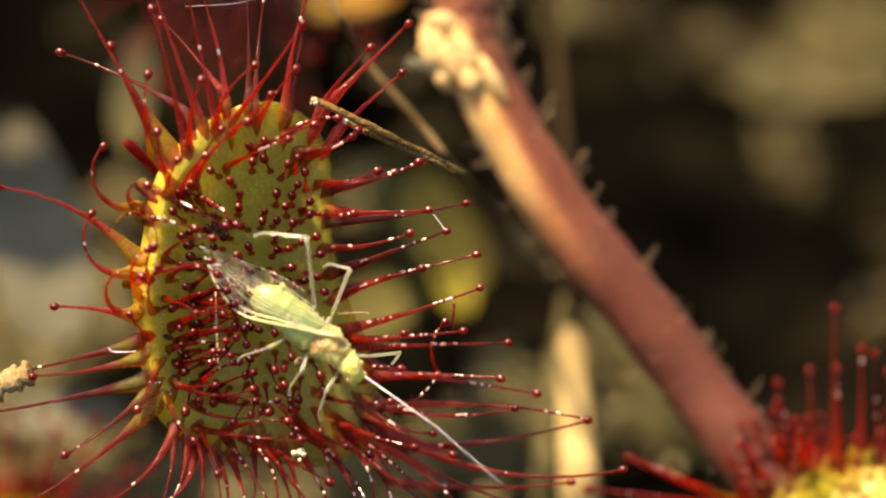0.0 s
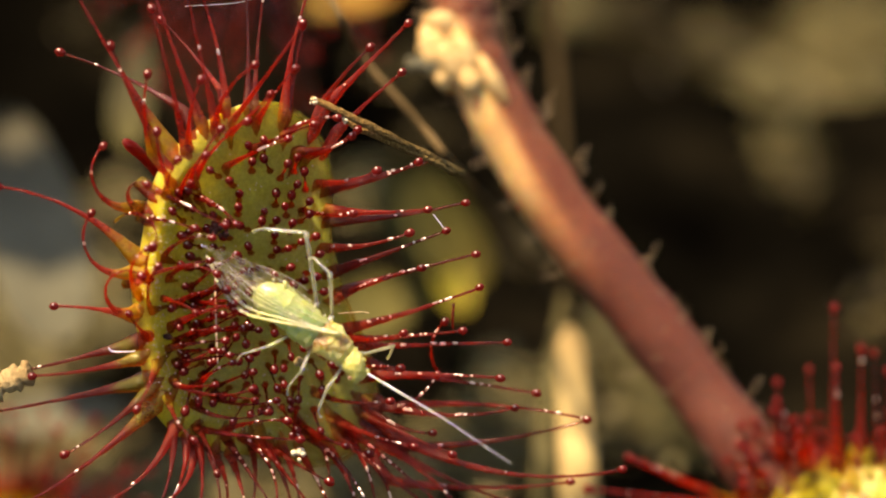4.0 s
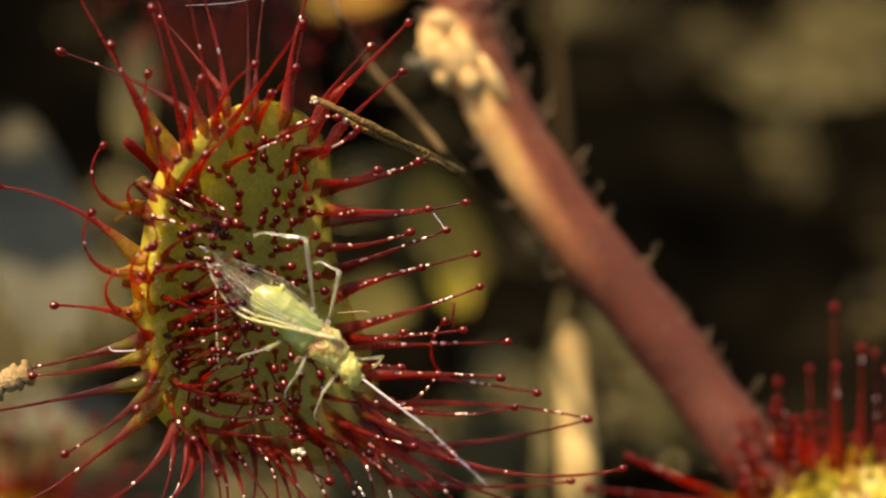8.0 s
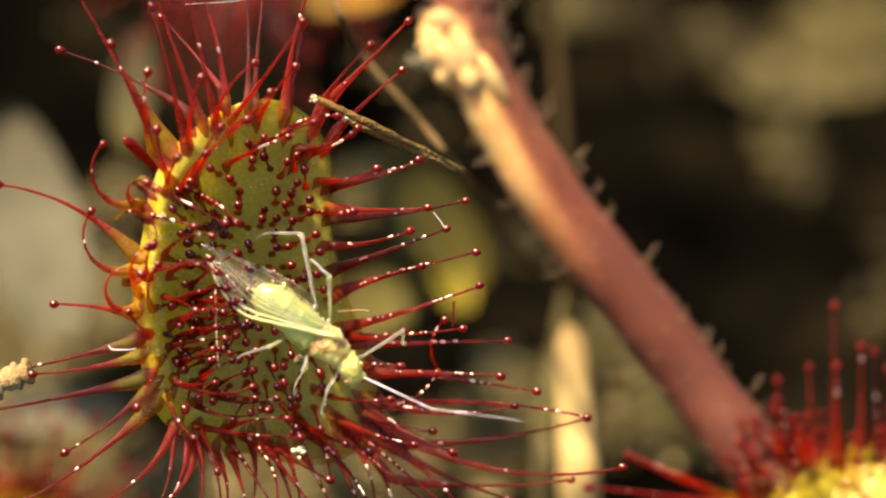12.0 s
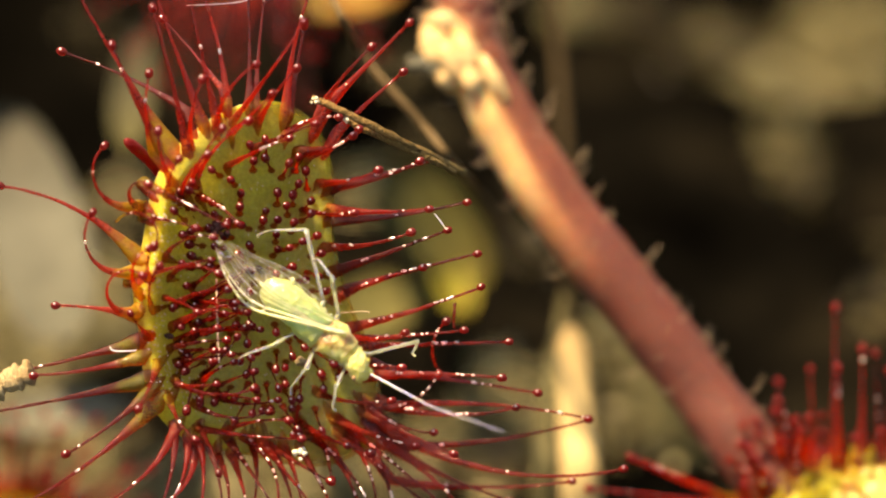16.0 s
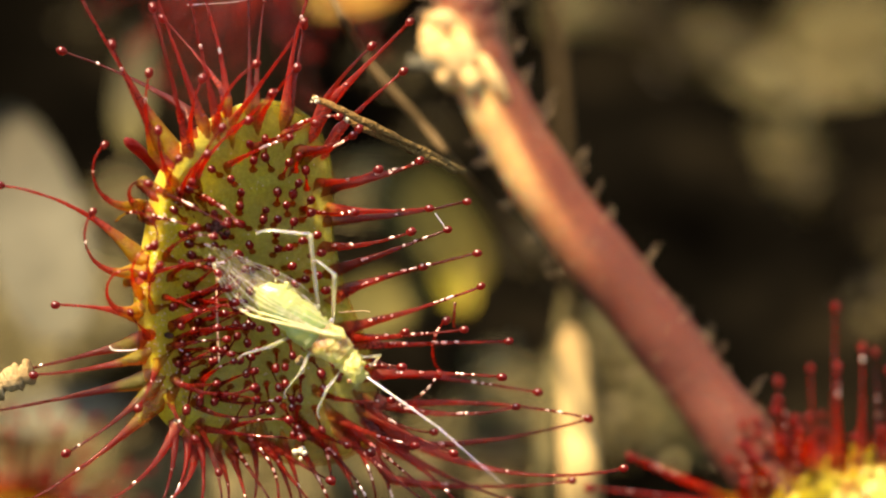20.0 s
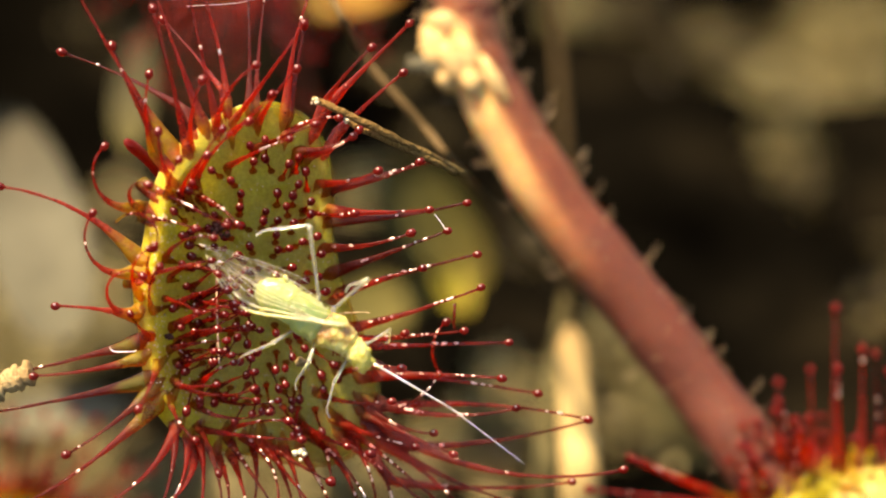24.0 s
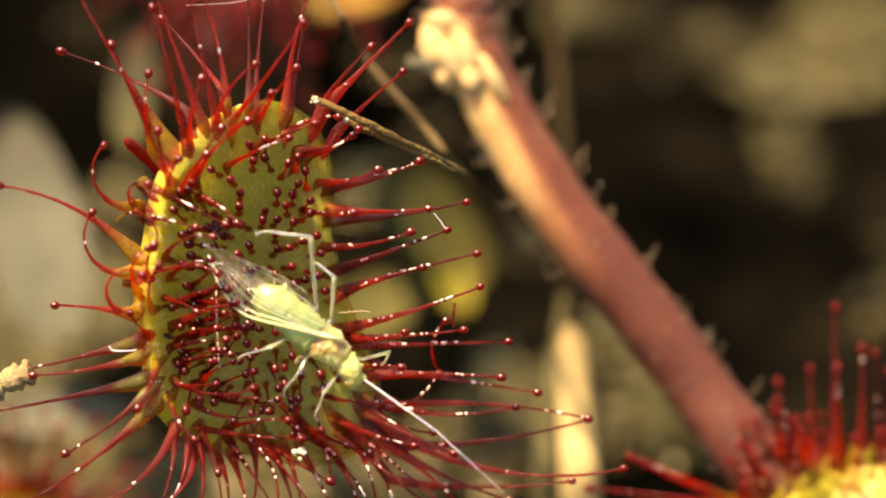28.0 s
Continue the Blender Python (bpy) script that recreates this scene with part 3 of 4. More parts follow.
def other_leaf(u, v, d, size, label, seed, count, lengths, cup=60, lean=(0.1, 0.3), arc=(0, 360), ground_at=None, inner=0.5):
    """A further sundew leaf, out of focus: blade, petiole and a fringe of tentacles."""
    rnd = random.Random(seed)
    form = Form(u, v, d, outline([size, rnd.uniform(-6, 6), rnd.uniform(-6, 6), size * rnd.uniform(-0.1, 0.1), size * rnd.uniform(-0.1, 0.1)]), cup, lean, 25)
    foot = on_ground(*(ground_at or (u, v)))
    leaf = thing("sundew_leaf", foot, label, "leaf", "sundew leaves")
    part("blade", blade(form, 12, 40, 24, seed), BLADE, leaf, "", at(u, v, d))
    start = at(u, v, d + cup + 15)
    part("petiole", tube([start, start.lerp(foot, 0.35) + Vector((0, 0, 0.0003)), start.lerp(foot, 0.7), foot], [4.5e-4, 4e-4, 3.6e-4, 4e-4], 10), PETIOLE, leaf)
    for i in range(count):
        a = arc[0] + (arc[1] - arc[0]) * (i + rnd.uniform(-0.35, 0.35)) / count
        tentacle(leaf, form, (a, rnd.choice((100, 98, 92)), a + rnd.uniform(-12, 12), rnd.uniform(*lengths), rnd.uniform(-25, 25), rnd.uniform(0, 80), rnd.uniform(9, 13)), rnd, 8, 9, 6)
    for i in range(int(count * inner)):
        tentacle(leaf, form, (rnd.uniform(0, 360), rnd.uniform(20, 85), rnd.uniform(0, 360), rnd.uniform(15, 45), 0, rnd.uniform(30, 60), 6), rnd, 7, 5, 6)
    return leaf, form, rnd


main_leaf()


# ---- stalks, grass and litter ----
def smooth_path(points, steps=24):
    """A rounded line through a few points."""
    p = [Vector(q) for q in points]
    p = [p[0] * 2 - p[1]] + p + [p[-1] * 2 - p[-2]]
    out = []
    for i in range(1, len(p) - 2):
        for k in range(steps):
            t = k / steps
            a, b, c, d = p[i - 1], p[i], p[i + 1], p[i + 2]
            out.append(0.5 * (2 * b + (c - a) * t + (2 * a - 5 * b + 4 * c - d) * t * t + (3 * b - a - 3 * c + d) * t ** 3))
    return out + [p[-2]]


def flower_stalk():
    rnd = random.Random(12)
    low = at(1470, 1030, 760)
    foot = Vector((low.x + 0.003, low.y + 0.002, -0.001))
    pts = smooth_path([foot, low, at(1204, 640, 760), at(976, 345, 765), at(852, 125, 770), at(826, 20, 775), at(812, -80, 780), at(780, -500, 800)], 14)
    n = len(pts)
    st = thing("flower_stalk", foot, "slanting red hairy flower stalk with a torn cream sheath", "stalk")
    rad = [H * (69 - 12 * i / n + 1.5 * math.sin(i * 0.9)) for i in range(n)]

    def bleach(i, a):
        """Cream share, upper stretch: peeled skin plus the lit side put into colour."""
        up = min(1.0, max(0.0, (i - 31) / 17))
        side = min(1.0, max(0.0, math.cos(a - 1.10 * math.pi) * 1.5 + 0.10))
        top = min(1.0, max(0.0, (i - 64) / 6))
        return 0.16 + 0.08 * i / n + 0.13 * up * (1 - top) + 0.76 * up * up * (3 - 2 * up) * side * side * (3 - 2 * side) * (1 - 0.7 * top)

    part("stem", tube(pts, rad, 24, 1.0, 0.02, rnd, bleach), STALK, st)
    # torn scraps of the sheath at the top
    scraps = (([(750, 42), (772, 84), (786, 128)], 26, 716), ([(768, 60), (800, 104), (826, 150)], 20, 704), ([(800, 52), (828, 92), (846, 140)], 22, 706),
              ([(818, 118), (836, 140), (852, 170)], 18, 700), ([(768, 110), (788, 136), (800, 160)], 13, 716), ([(752, 30), (790, 34), (836, 50)], 15, 722), ([(850, 92), (872, 132), (900, 180)], 12, 690))
    for line, wide, d in scraps:
        sh = smooth_path([at(u, v, d + e) for e, (u, v) in zip((8, 0, 14), line)], 9)
        part("sheath", tube(sh, [H * (3 + wide * math.sin(math.pi * (i + 0.3) / len(sh)) ** 0.7 * rnd.uniform(0.8, 1.15)) for i in range(len(sh))], 12, 0.4, 0.2, rnd), SHEATH, st, "peeling cream-coloured scrap of sheath")
    sh = smooth_path([at(775, 118, 715), at(750, 108, 725), at(722, 112, 735)], 6)
    part("sheath", tube(sh, [H * (13 + 6 * math.sin(k * 1.3)) for k in range(len(sh))], 10, 0.6, 0.15, rnd), PALE_LEAF, st, "bleached loose scrap of sheath")
    for i in range(240):
        k = rnd.randint(8, n - 6)
        t = (pts[k + 1] - pts[k]).normalized()
        w = Vector((rnd.gauss(0, 1), rnd.gauss(0, 1), rnd.gauss(0, 1)))
        w = (w - t * w.dot(t)).normalized()
        b = pts[k] + w * rad[k] * 0.9
        ln = rnd.uniform(15, 60) * H
        part("hair", tube([b, b + w * ln * 0.5 + t * ln * 0.1, b + w * ln + t * ln * 0.3], [0.7 * H, 0.55 * H, 0.3 * H], 4), HAIR, st)


flower_stalk()


def strand(name, points, width, material, label, category, thick=0.35, taper=0.6, lumps=0.04, seed=0, kink=0, group="", blunt=False):
    """A grass blade, stem or twig as a flattened, tapering body."""
    rnd = random.Random(seed)
    pts = smooth_path(points, 10)
    n = len(pts)
    rad = [width * (1 - taper * (i / (n - 1)) ** 1.5) for i in range(n)]
    if blunt:
        rad = [r * math.sqrt(max(0.02, min(1.0, (n - 1 - i) / 6))) for i, r in enumerate(rad)]
    if kink:
        rad = [r * (1 + 1.6 * kink * noise.noise(Vector((i * 0.37, seed, 0.5)))) for i, r in enumerate(rad)]
    v, f, a = tube(pts, rad, 10, thick, lumps, rnd)
    o = Vector(points[0])
    ob = new(name, mesh(name, [p - o for p in v], f, material, a))
    ob.location = o
    return tagged(ob, label, category, group)


def down(u, v, d):
    """The ground straight below a plate place."""
    p = at(u, v, d)
    return Vector((p.x, p.y, -0.0005))


strand("dead_grass", [down(1027, 900, 1250), at(1027, 900, 1250), at(1021, 760, 1260), at(1014, 640, 1270), at(1009, 572, 1280)], 43 * H, STRAW,
       "upright dead straw-coloured grass blade", "grass", 0.3, 0.34, seed=3, blunt=True)
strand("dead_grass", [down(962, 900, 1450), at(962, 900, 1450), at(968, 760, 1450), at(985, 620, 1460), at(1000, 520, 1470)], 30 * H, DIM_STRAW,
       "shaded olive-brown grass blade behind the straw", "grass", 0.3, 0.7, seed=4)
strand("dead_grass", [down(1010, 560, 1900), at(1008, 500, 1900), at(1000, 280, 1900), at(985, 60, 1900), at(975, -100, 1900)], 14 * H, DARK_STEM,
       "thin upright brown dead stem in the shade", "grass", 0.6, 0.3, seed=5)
strand("dead_grass", [on_ground(480, -190), at(575, -30, 760), at(640, 92, 640), at(745, 215, 600), at(830, 318, 700), on_ground(1010, 530)], 7 * H, OLD_STEM,
       "thin brown withered grass stem slanting behind the tentacles", "grass", 0.7, 0.0, 0.10, 6, 0.12)
strand("dead_grass", [at(822, 306, 140), at(735, 260, 50), at(640, 212, -10), at(553, 170, -40)], 8 * H, BROWN_STEM,
       "brown broken-off grass stem lying on the tentacles", "grass", 0.8, 0.35, 0.22, 6, 0.16)
strand("dead_grass", [at(806, 304, 118), at(768, 283, 74), at(700, 252, 32), at(640, 226, 6), at(604, 204, -8)], 5.5 * H, BROWN_STEM,
       "second brown withered grass stem beside the first", "grass", 0.8, 0.2, 0.22, 16, 0.16)
strand("moss_twig", [on_ground(-520, 760), at(-260, 745, 600), at(-60, 700, 60), at(0, 678, 10), at(35, 664, 0), at(58, 656, -5)], 26 * H, TWIG,
       "knobbly pale dead moss twig touching the tentacles", "twig", 0.8, 0.2, 0.10, 9, 0.32)


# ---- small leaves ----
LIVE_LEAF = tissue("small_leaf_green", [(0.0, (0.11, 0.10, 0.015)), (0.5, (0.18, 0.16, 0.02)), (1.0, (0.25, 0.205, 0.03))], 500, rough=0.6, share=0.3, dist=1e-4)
# dull copy of the small leaf's green, with shade put into the colour
SHADE_LEAF = tissue("small_leaf_shaded", [(0.0, (0.04, 0.038, 0.012)), (0.5, (0.06, 0.056, 0.015)), (1.0, (0.08, 0.068, 0.018))], 400, rough=0.7, share=0.2, bumps=0.6, dist=2e-4)
OLD_LEAF = tissue("old_leaf_grey_olive", [(0.0, (0.095, 0.087, 0.036)), (0.4, (0.060, 0.056, 0.030)), (1.0, (0.042, 0.040, 0.026))], 400, rough=0.7, share=0.2, bumps=0.6, dist=2e-4)
ORANGE_LEAF = tissue("withering_leaf_orange", [(0.0, (0.19, 0.13, 0.028)), (1.0, (0.23, 0.115, 0.028))], 400, rough=0.5, share=0.3, dist=1e-4)


def small_leaf(u, v, d, long, wide, turn, lean, material, label, curl=0.25, stalk_to=None):
    """An ovate leaf on a short stalk: thickness, a midrib and a curled margin."""
    c = at(u, v, d)
    ob = thing("small_leaf", stalk_to or down(u, v, d), label, "leaf")
    frame_m = VIEW.to_4x4() @ pose(0, 0, 0, lean[0], lean[1], turn)
    verts, faces, along = [], [], []
    nx, ny = 22, 10
    for side in (0, 1):
        for i in range(nx + 1):
            x = 2 * i / nx - 1
            w = wide * math.sqrt(max(0.0, 1 - x * x)) * (1 - 0.18 * x) + 0.5
            for j in range(ny + 1):
                q = 2 * j / ny - 1
                z = curl * wide * q * q + 5 * noise.noise(Vector((x * 3, q * 2, u))) - (6 if abs(q) < 0.12 else 0) - side * 9
                verts.append(c + (frame_m @ (Vector((x * long, q * w, z)) * H)))
                along.append(0.5 + 0.5 * x)
        o = side * (nx + 1) * (ny + 1)
        for i in range(nx):
            for j in range(ny):
                f = (o + i * (ny + 1) + j, o + (i + 1) * (ny + 1) + j, o + (i + 1) * (ny + 1) + j + 1, o + i * (ny + 1) + j + 1)
                faces.append(f if side == 0 else f[::-1])
    part("leaf_blade", (verts, faces, along), material, ob)
    base = c + (frame_m @ (Vector((-long * 0.97, 0, -6)) * H))
    end = ORIGIN[ob]
    part("leaf_stalk", tube([base, base.lerp(end, 0.4) + Vector((0, 0.0004, 0)), end], [4 * H, 4 * H, 6 * H], 8), DARK_STEM, ob)
    return ob


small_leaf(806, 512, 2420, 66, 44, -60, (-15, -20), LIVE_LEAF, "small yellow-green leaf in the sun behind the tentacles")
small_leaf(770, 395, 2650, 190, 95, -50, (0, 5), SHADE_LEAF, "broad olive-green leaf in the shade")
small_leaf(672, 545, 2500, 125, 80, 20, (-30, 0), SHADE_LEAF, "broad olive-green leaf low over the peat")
small_leaf(620, -5, 2200, 130, 50, 10, (-30, 10), ORANGE_LEAF, "small orange withering leaf")
small_leaf(62, 395, 2100, 300, 118, 106, (0, 12), PALE_LEAF, "large bleached dead leaf lying on the moss")
small_leaf(240, 150, 2250, 150, 52, 84, (-20, 0), OLD_LEAF, "narrow grey-olive dead leaf in half shade")
small_leaf(110, 728, 2150, 170, 52, 4, (-25, 5), PALE_LEAF, "bleached dead leaf under the twig")
SHADED = at(52, 360, 2100)


def shade_grass():
    """An unseen grass blade, added to shade the bleached leaf until it sways aside."""
    c = SHADED + to_sun * 0.024
    foot = Vector((c.x - 0.016, c.y + 0.002, -0.001))
    o = thing("dead_grass", foot, "broad unseen grass blade added to shade the dead leaf", "grass")
    top = c + (c - foot) * 0.35
    pts = smooth_path([foot, foot.lerp(c, 0.5), c, top], 8)
    part("leaf_blade", tube(pts, [0.0052 * (1 - 0.2 * k / len(pts)) for k in range(len(pts))], 12, 0.08), STRAW, o)
    return o


SHADE_GRASS = shade_grass()


def gust_grass():
    """Two dead grass blades on one foot that a gust bends across the view behind the leaf."""
    foot = on_ground(190, 1250)
    k = -(VIEW.transposed() @ (foot - EYE)).z / FOCUS
    o = thing("dead_grass", foot, "pale dead grass blades blown upright by a gust", "grass")
    for right, up, wide in ((-30, 720, 26), (75, 560, 18)):
        tip = foot + VIEW @ Vector((right * H * k, up * H * k, 0))
        pts = smooth_path([foot, foot.lerp(tip, 0.5) + VIEW @ Vector((-8 * H, 0, 0)), tip], 10)
        part("leaf_blade", tube(pts, [H * k * wide * (1 - 0.55 * (i / len(pts)) ** 2) for i in range(len(pts))], 10, 0.25, 0.05, random.Random(wide)), STRAW, o)
    return o


GUST_GRASS = gust_grass()


# ---- threads and crumbs ----
SILK = insect_skin("silk_white", (0.7, 0.7, 0.65), (0.78, 0.78, 0.72), (0.8, 0.8, 0.76))


def thread(points, width, material, label, name="silk_thread", category="thread"):
    pts = smooth_path([at(*p) for p in points], 6)
    v, f, a = tube(pts, [width * H] * len(pts), 6, 1.0, 0.15, random.Random(len(label)))
    ob = new(name, mesh(name, [p - pts[0] for p in v], f, material, a))
    ob.location = pts[0]
    tagged(ob, label, category)


thread([(769, 376, -20), (780, 390, -25), (789, 404, -30)], 0.8, SILK, "fine silk thread strung between two tentacles")
thread([(806, 532, -30), (804, 552, -32), (803, 578, -25)], 2.2, TENTACLE, "amber strand of slime between two tentacles", "slime_strand")
thread([(330, 8, 20), (420, 2, 10), (470, -12, 10)], 0.4, SILK, "fine silk thread strung between two tentacles")
thread([(194, 612, -20), (203, 619, -24), (235, 619, -26), (242, 617, -24)], 1.3, SILK, "white curled fibre caught on the leaf margin", "fibre", "fibre")
thread([(313, 610, 0), (318, 617, -6), (324, 621, -6)], 1.2, SILK, "white curled fibre caught on the leaf margin", "fibre", "fibre")
thread([(383, 492, -10), (384, 540, -30), (386, 600, -34), (388, 640, -30)], 1.6, HAIR, "pale thread of shed skin hanging from the wing", "fibre", "fibre")
thread([(600, 552, 40), (640, 549, 40), (655, 551, 42)], 0.8, HAIR, "pale thread of shed skin hanging from the wing", "fibre", "fibre")


def crumb(u, v, d, size, label, seed, material, count=7):
    """A heap of tiny grains stuck together."""
    rnd = random.Random(seed)
    ob = thing("debris", at(u, v, d + size), label, "debris")
    for i in range(count):
        r = size * rnd.uniform(0.25, 0.5)
        p = at(u + rnd.gauss(0, size * 0.5), v + rnd.gauss(0, size * 0.35), d + rnd.uniform(-0.3, 0.3) * size)
        bit = new("grain", ball("grain", material, 6, 7, 0.25, 1.0, r * H))
        bit.parent, bit.location = ob, p - ORIGIN[ob]


CHIP = tissue("pale_crumb", [(0.0, (0.6, 0.55, 0.42)), (1.0, (0.7, 0.64, 0.5))], 3000, rough=0.5, share=0.2, dist=2e-5)
DARK_CHIP = tissue("dark_crumb", [(0.0, (0.035, 0.010, 0.008)), (1.0, (0.08, 0.022, 0.015))], 3000, rough=0.5, coat=0.2, share=0.0, dist=2e-5)
crumb(530, 798, -30, 11, "white crumb stuck in the slime", 3, CHIP, 9)
crumb(558, 176, -45, 7, "pale grit on the tip of the withered stem", 4, CHIP, 7)
crumb(610, 205, -18, 9, "pale grit on the withered stem", 5, CHIP, 9)
crumb(388, 405, -30, 16, "dark clotted remains among the sticky glands", 6, DARK_CHIP, 14)
crumb(295, 592, -20, 9, "dark clotted remains on the leaf margin", 7, DARK_CHIP, 8)
crumb(535, 638, 10, 14, "brown husk scraps under the insect", 8, TWIG, 9)
crumb(806, 536, -30, 4, "dark bead of dried slime", 9, DARK_CHIP, 4)


# ---- ground ----
def relief(x, y):
    """Height of the bog floor: hummocks and black pits near by, level further off."""
    p = Vector((x, y, 0))
    k = max(0.0, 1 - (p - Vector((0, 0.03, 0))).length / 0.16)
    return -0.0012 + k * (noise.noise(p * 75 + Vector((2, 7, 0))) * 0.0055 + noise.noise(p * 190 + Vector((5, 3, 1))) * 0.0022 + noise.noise(p * 500) * 0.0008)


def ground():
    near = [-0.14 + 0.28 * i / 150 for i in range(151)]
    far = [0.18, 0.25, 0.4, 1, 3, 10, 40, 160]
    xs = [-x for x in far[::-1]] + near + far
    verts, faces = [], []
    for y in xs:
        for x in xs:
            verts.append(Vector((x, y + 0.03, relief(x, y + 0.03))))
    n = len(xs)
    for j in range(n - 1):
        for i in range(n - 1):
            faces.append((j * n + i, j * n + i + 1, (j + 1) * n + i + 1, (j + 1) * n + i))
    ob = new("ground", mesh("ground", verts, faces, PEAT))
    tagged(ob, "wet peat of a bog floor, coloured dark for shade", "ground", kind="structure")


ground()


def moss_clump(verts, faces, base, size, rnd, leaves=60):
    """A head of moss: small curved leaflets set round a knob."""
    for i in range(leaves):
        w = Vector((rnd.gauss(0, 1), rnd.gauss(0, 1), abs(rnd.gauss(0.5, 0.8)))).normalized()
        c = base + w * size * rnd.uniform(0.35, 0.8)
        s = w.cross(Vector((rnd.random(), rnd.random(), rnd.random()))).normalized() * size * rnd.uniform(0.12, 0.22)
        tip = c + w * size * rnd.uniform(0.3, 0.6) + Vector((0, 0, -size * 0.1))
        back = w.cross(s).normalized() * size * 0.07
        o = len(verts)
        verts += [c - s, c + s, c + (tip - c) * 0.55 + back + s * 0.7, c + (tip - c) * 0.55 + back - s * 0.7, tip]
        faces += [(o, o + 1, o + 2, o + 3), (o + 3, o + 2, o + 4)]


def moss_field(name, patches, size, material, label, seed):
    """Moss heads in patches (u, v, spread, count) on the floor."""
    rnd = random.Random(seed)
    verts, faces = [], []
    for u0, v0, spread, count in patches:
        for i in range(count):
            b = on_ground(u0 + rnd.gauss(0, spread), v0 + rnd.gauss(0, spread))
            b.z = relief(b.x, b.y) + rnd.uniform(-0.1, 0.4) * size
            moss_clump(verts, faces, b, size * rnd.uniform(0.6, 1.3), rnd)
    ob = new(name, mesh(name, verts, faces, material, smooth=False))
    tagged(ob, label, "moss", kind="stuff")


moss_field("moss", [(25, 290, 22, 5), (20, 420, 28, 10), (205, 300, 12, 4), (20, 560, 30, 10), (170, 480, 25, 9), (90, 800, 50, 34), (170, 640, 30, 10), (300, 890, 40, 14),
                    (130, 850, 40, 14), (20, 690, 30, 12), (430, 930, 40, 12), (560, 900, 40, 10), (650, 900, 30, 8), (780, 850, 20, 5), (890, 825, 26, 9), (880, 870, 40, 12), (-250, 500, 80, 40),
                    (1520, -10, 50, 20), (1345, 0, 18, 5), (1470, -80, 36, 24), (1560, -40, 30, 20), (1550, 100, 26, 10), (1260, -30, 30, 3), (1395, 225, 8, 1), (1340, 90, 12, 4), (1350, 150, 8, 2), (1400, 20, 20, 6), (1130, 850, 30, 16), (1090, 745, 18, 3), (1015, 15, 8, 3), (660, 300, 20, 4)],
           0.0009, MOSS_PALE, "pale olive moss heads on the bog floor", 21)
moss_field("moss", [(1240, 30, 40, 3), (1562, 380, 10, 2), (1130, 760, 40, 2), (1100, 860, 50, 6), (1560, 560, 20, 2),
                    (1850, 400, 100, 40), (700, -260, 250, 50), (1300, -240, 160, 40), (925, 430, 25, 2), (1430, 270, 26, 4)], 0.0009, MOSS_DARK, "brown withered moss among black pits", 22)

# leaves behind the main one
other_leaf(455, -120, 1700, 75, "red sundew leaf crowded with tentacles behind", 32, 32, (110, 250), lean=(0.0, 0.4), arc=(170, 370))
other_leaf(40, 965, 1200, 110, "small red sundew leaf by the moss", 33, 64, (80, 170), lean=(0.0, 0.4))
fringe_leaf, fringe_form, fringe_rnd = other_leaf(1490, 958, 560, 155, "yellow-green sundew leaf with upright red tentacles", 34, 22, (25, 90), cup=20, lean=(-0.25, -0.95), arc=(10, 170), inner=0.12)
for row in FRINGE:
    tentacle(fringe_leaf, fringe_form, row, fringe_rnd, 8.5, wet=9 if row[6] > 50 else 2, drop=4.0 if row[6] > 50 else 3.0, low=12)
for k in range(16):
    tentacle(fringe_leaf, fringe_form, (fringe_rnd.uniform(100, 165), fringe_rnd.uniform(80, 126), fringe_rnd.uniform(85, 165), fringe_rnd.uniform(61, 110), fringe_rnd.uniform(-20, 20), fringe_rnd.uniform(40, 140), 30), fringe_rnd, 8.5, 10, wet=1, drop=4.0)
# short yellow bristles over the dome
for k in range(110):
    a, q = fringe_rnd.uniform(5, 175), fringe_rnd.uniform(0.55, 1.0)
    u, v, d = fringe_form.spot(q, radians(a))
    lean, long = fringe_rnd.gauss(0, 0.25), fringe_rnd.uniform(14, 34)
    part("bristle", tube([at(u, v, d + 4), at(u + lean * long * 0.5, v - long * 0.6, d - 10), at(u + lean * long, v - long, d - 18)], [H * 3.2, H * 2.4, H * 1.6], 6, alongs=[0.8, 0.85, 0.97]), BLADE, fringe_leaf)


# ---- insect ----
BODY_TURN = -40.0
insect = new("winged_aphid")
insect.empty_display_size = 0.001
tagged(insect, "pale yellow-green winged aphid stuck on its wings to the leaf", "insect")
ORIGIN[insect] = Vector()


def loc(x, y, z=0.0):
    """A place in the insect's own space, from hundredths of a millimetre: x to the head, y to its left, z to its back."""
    return Vector((x * H, y * H, z * H))


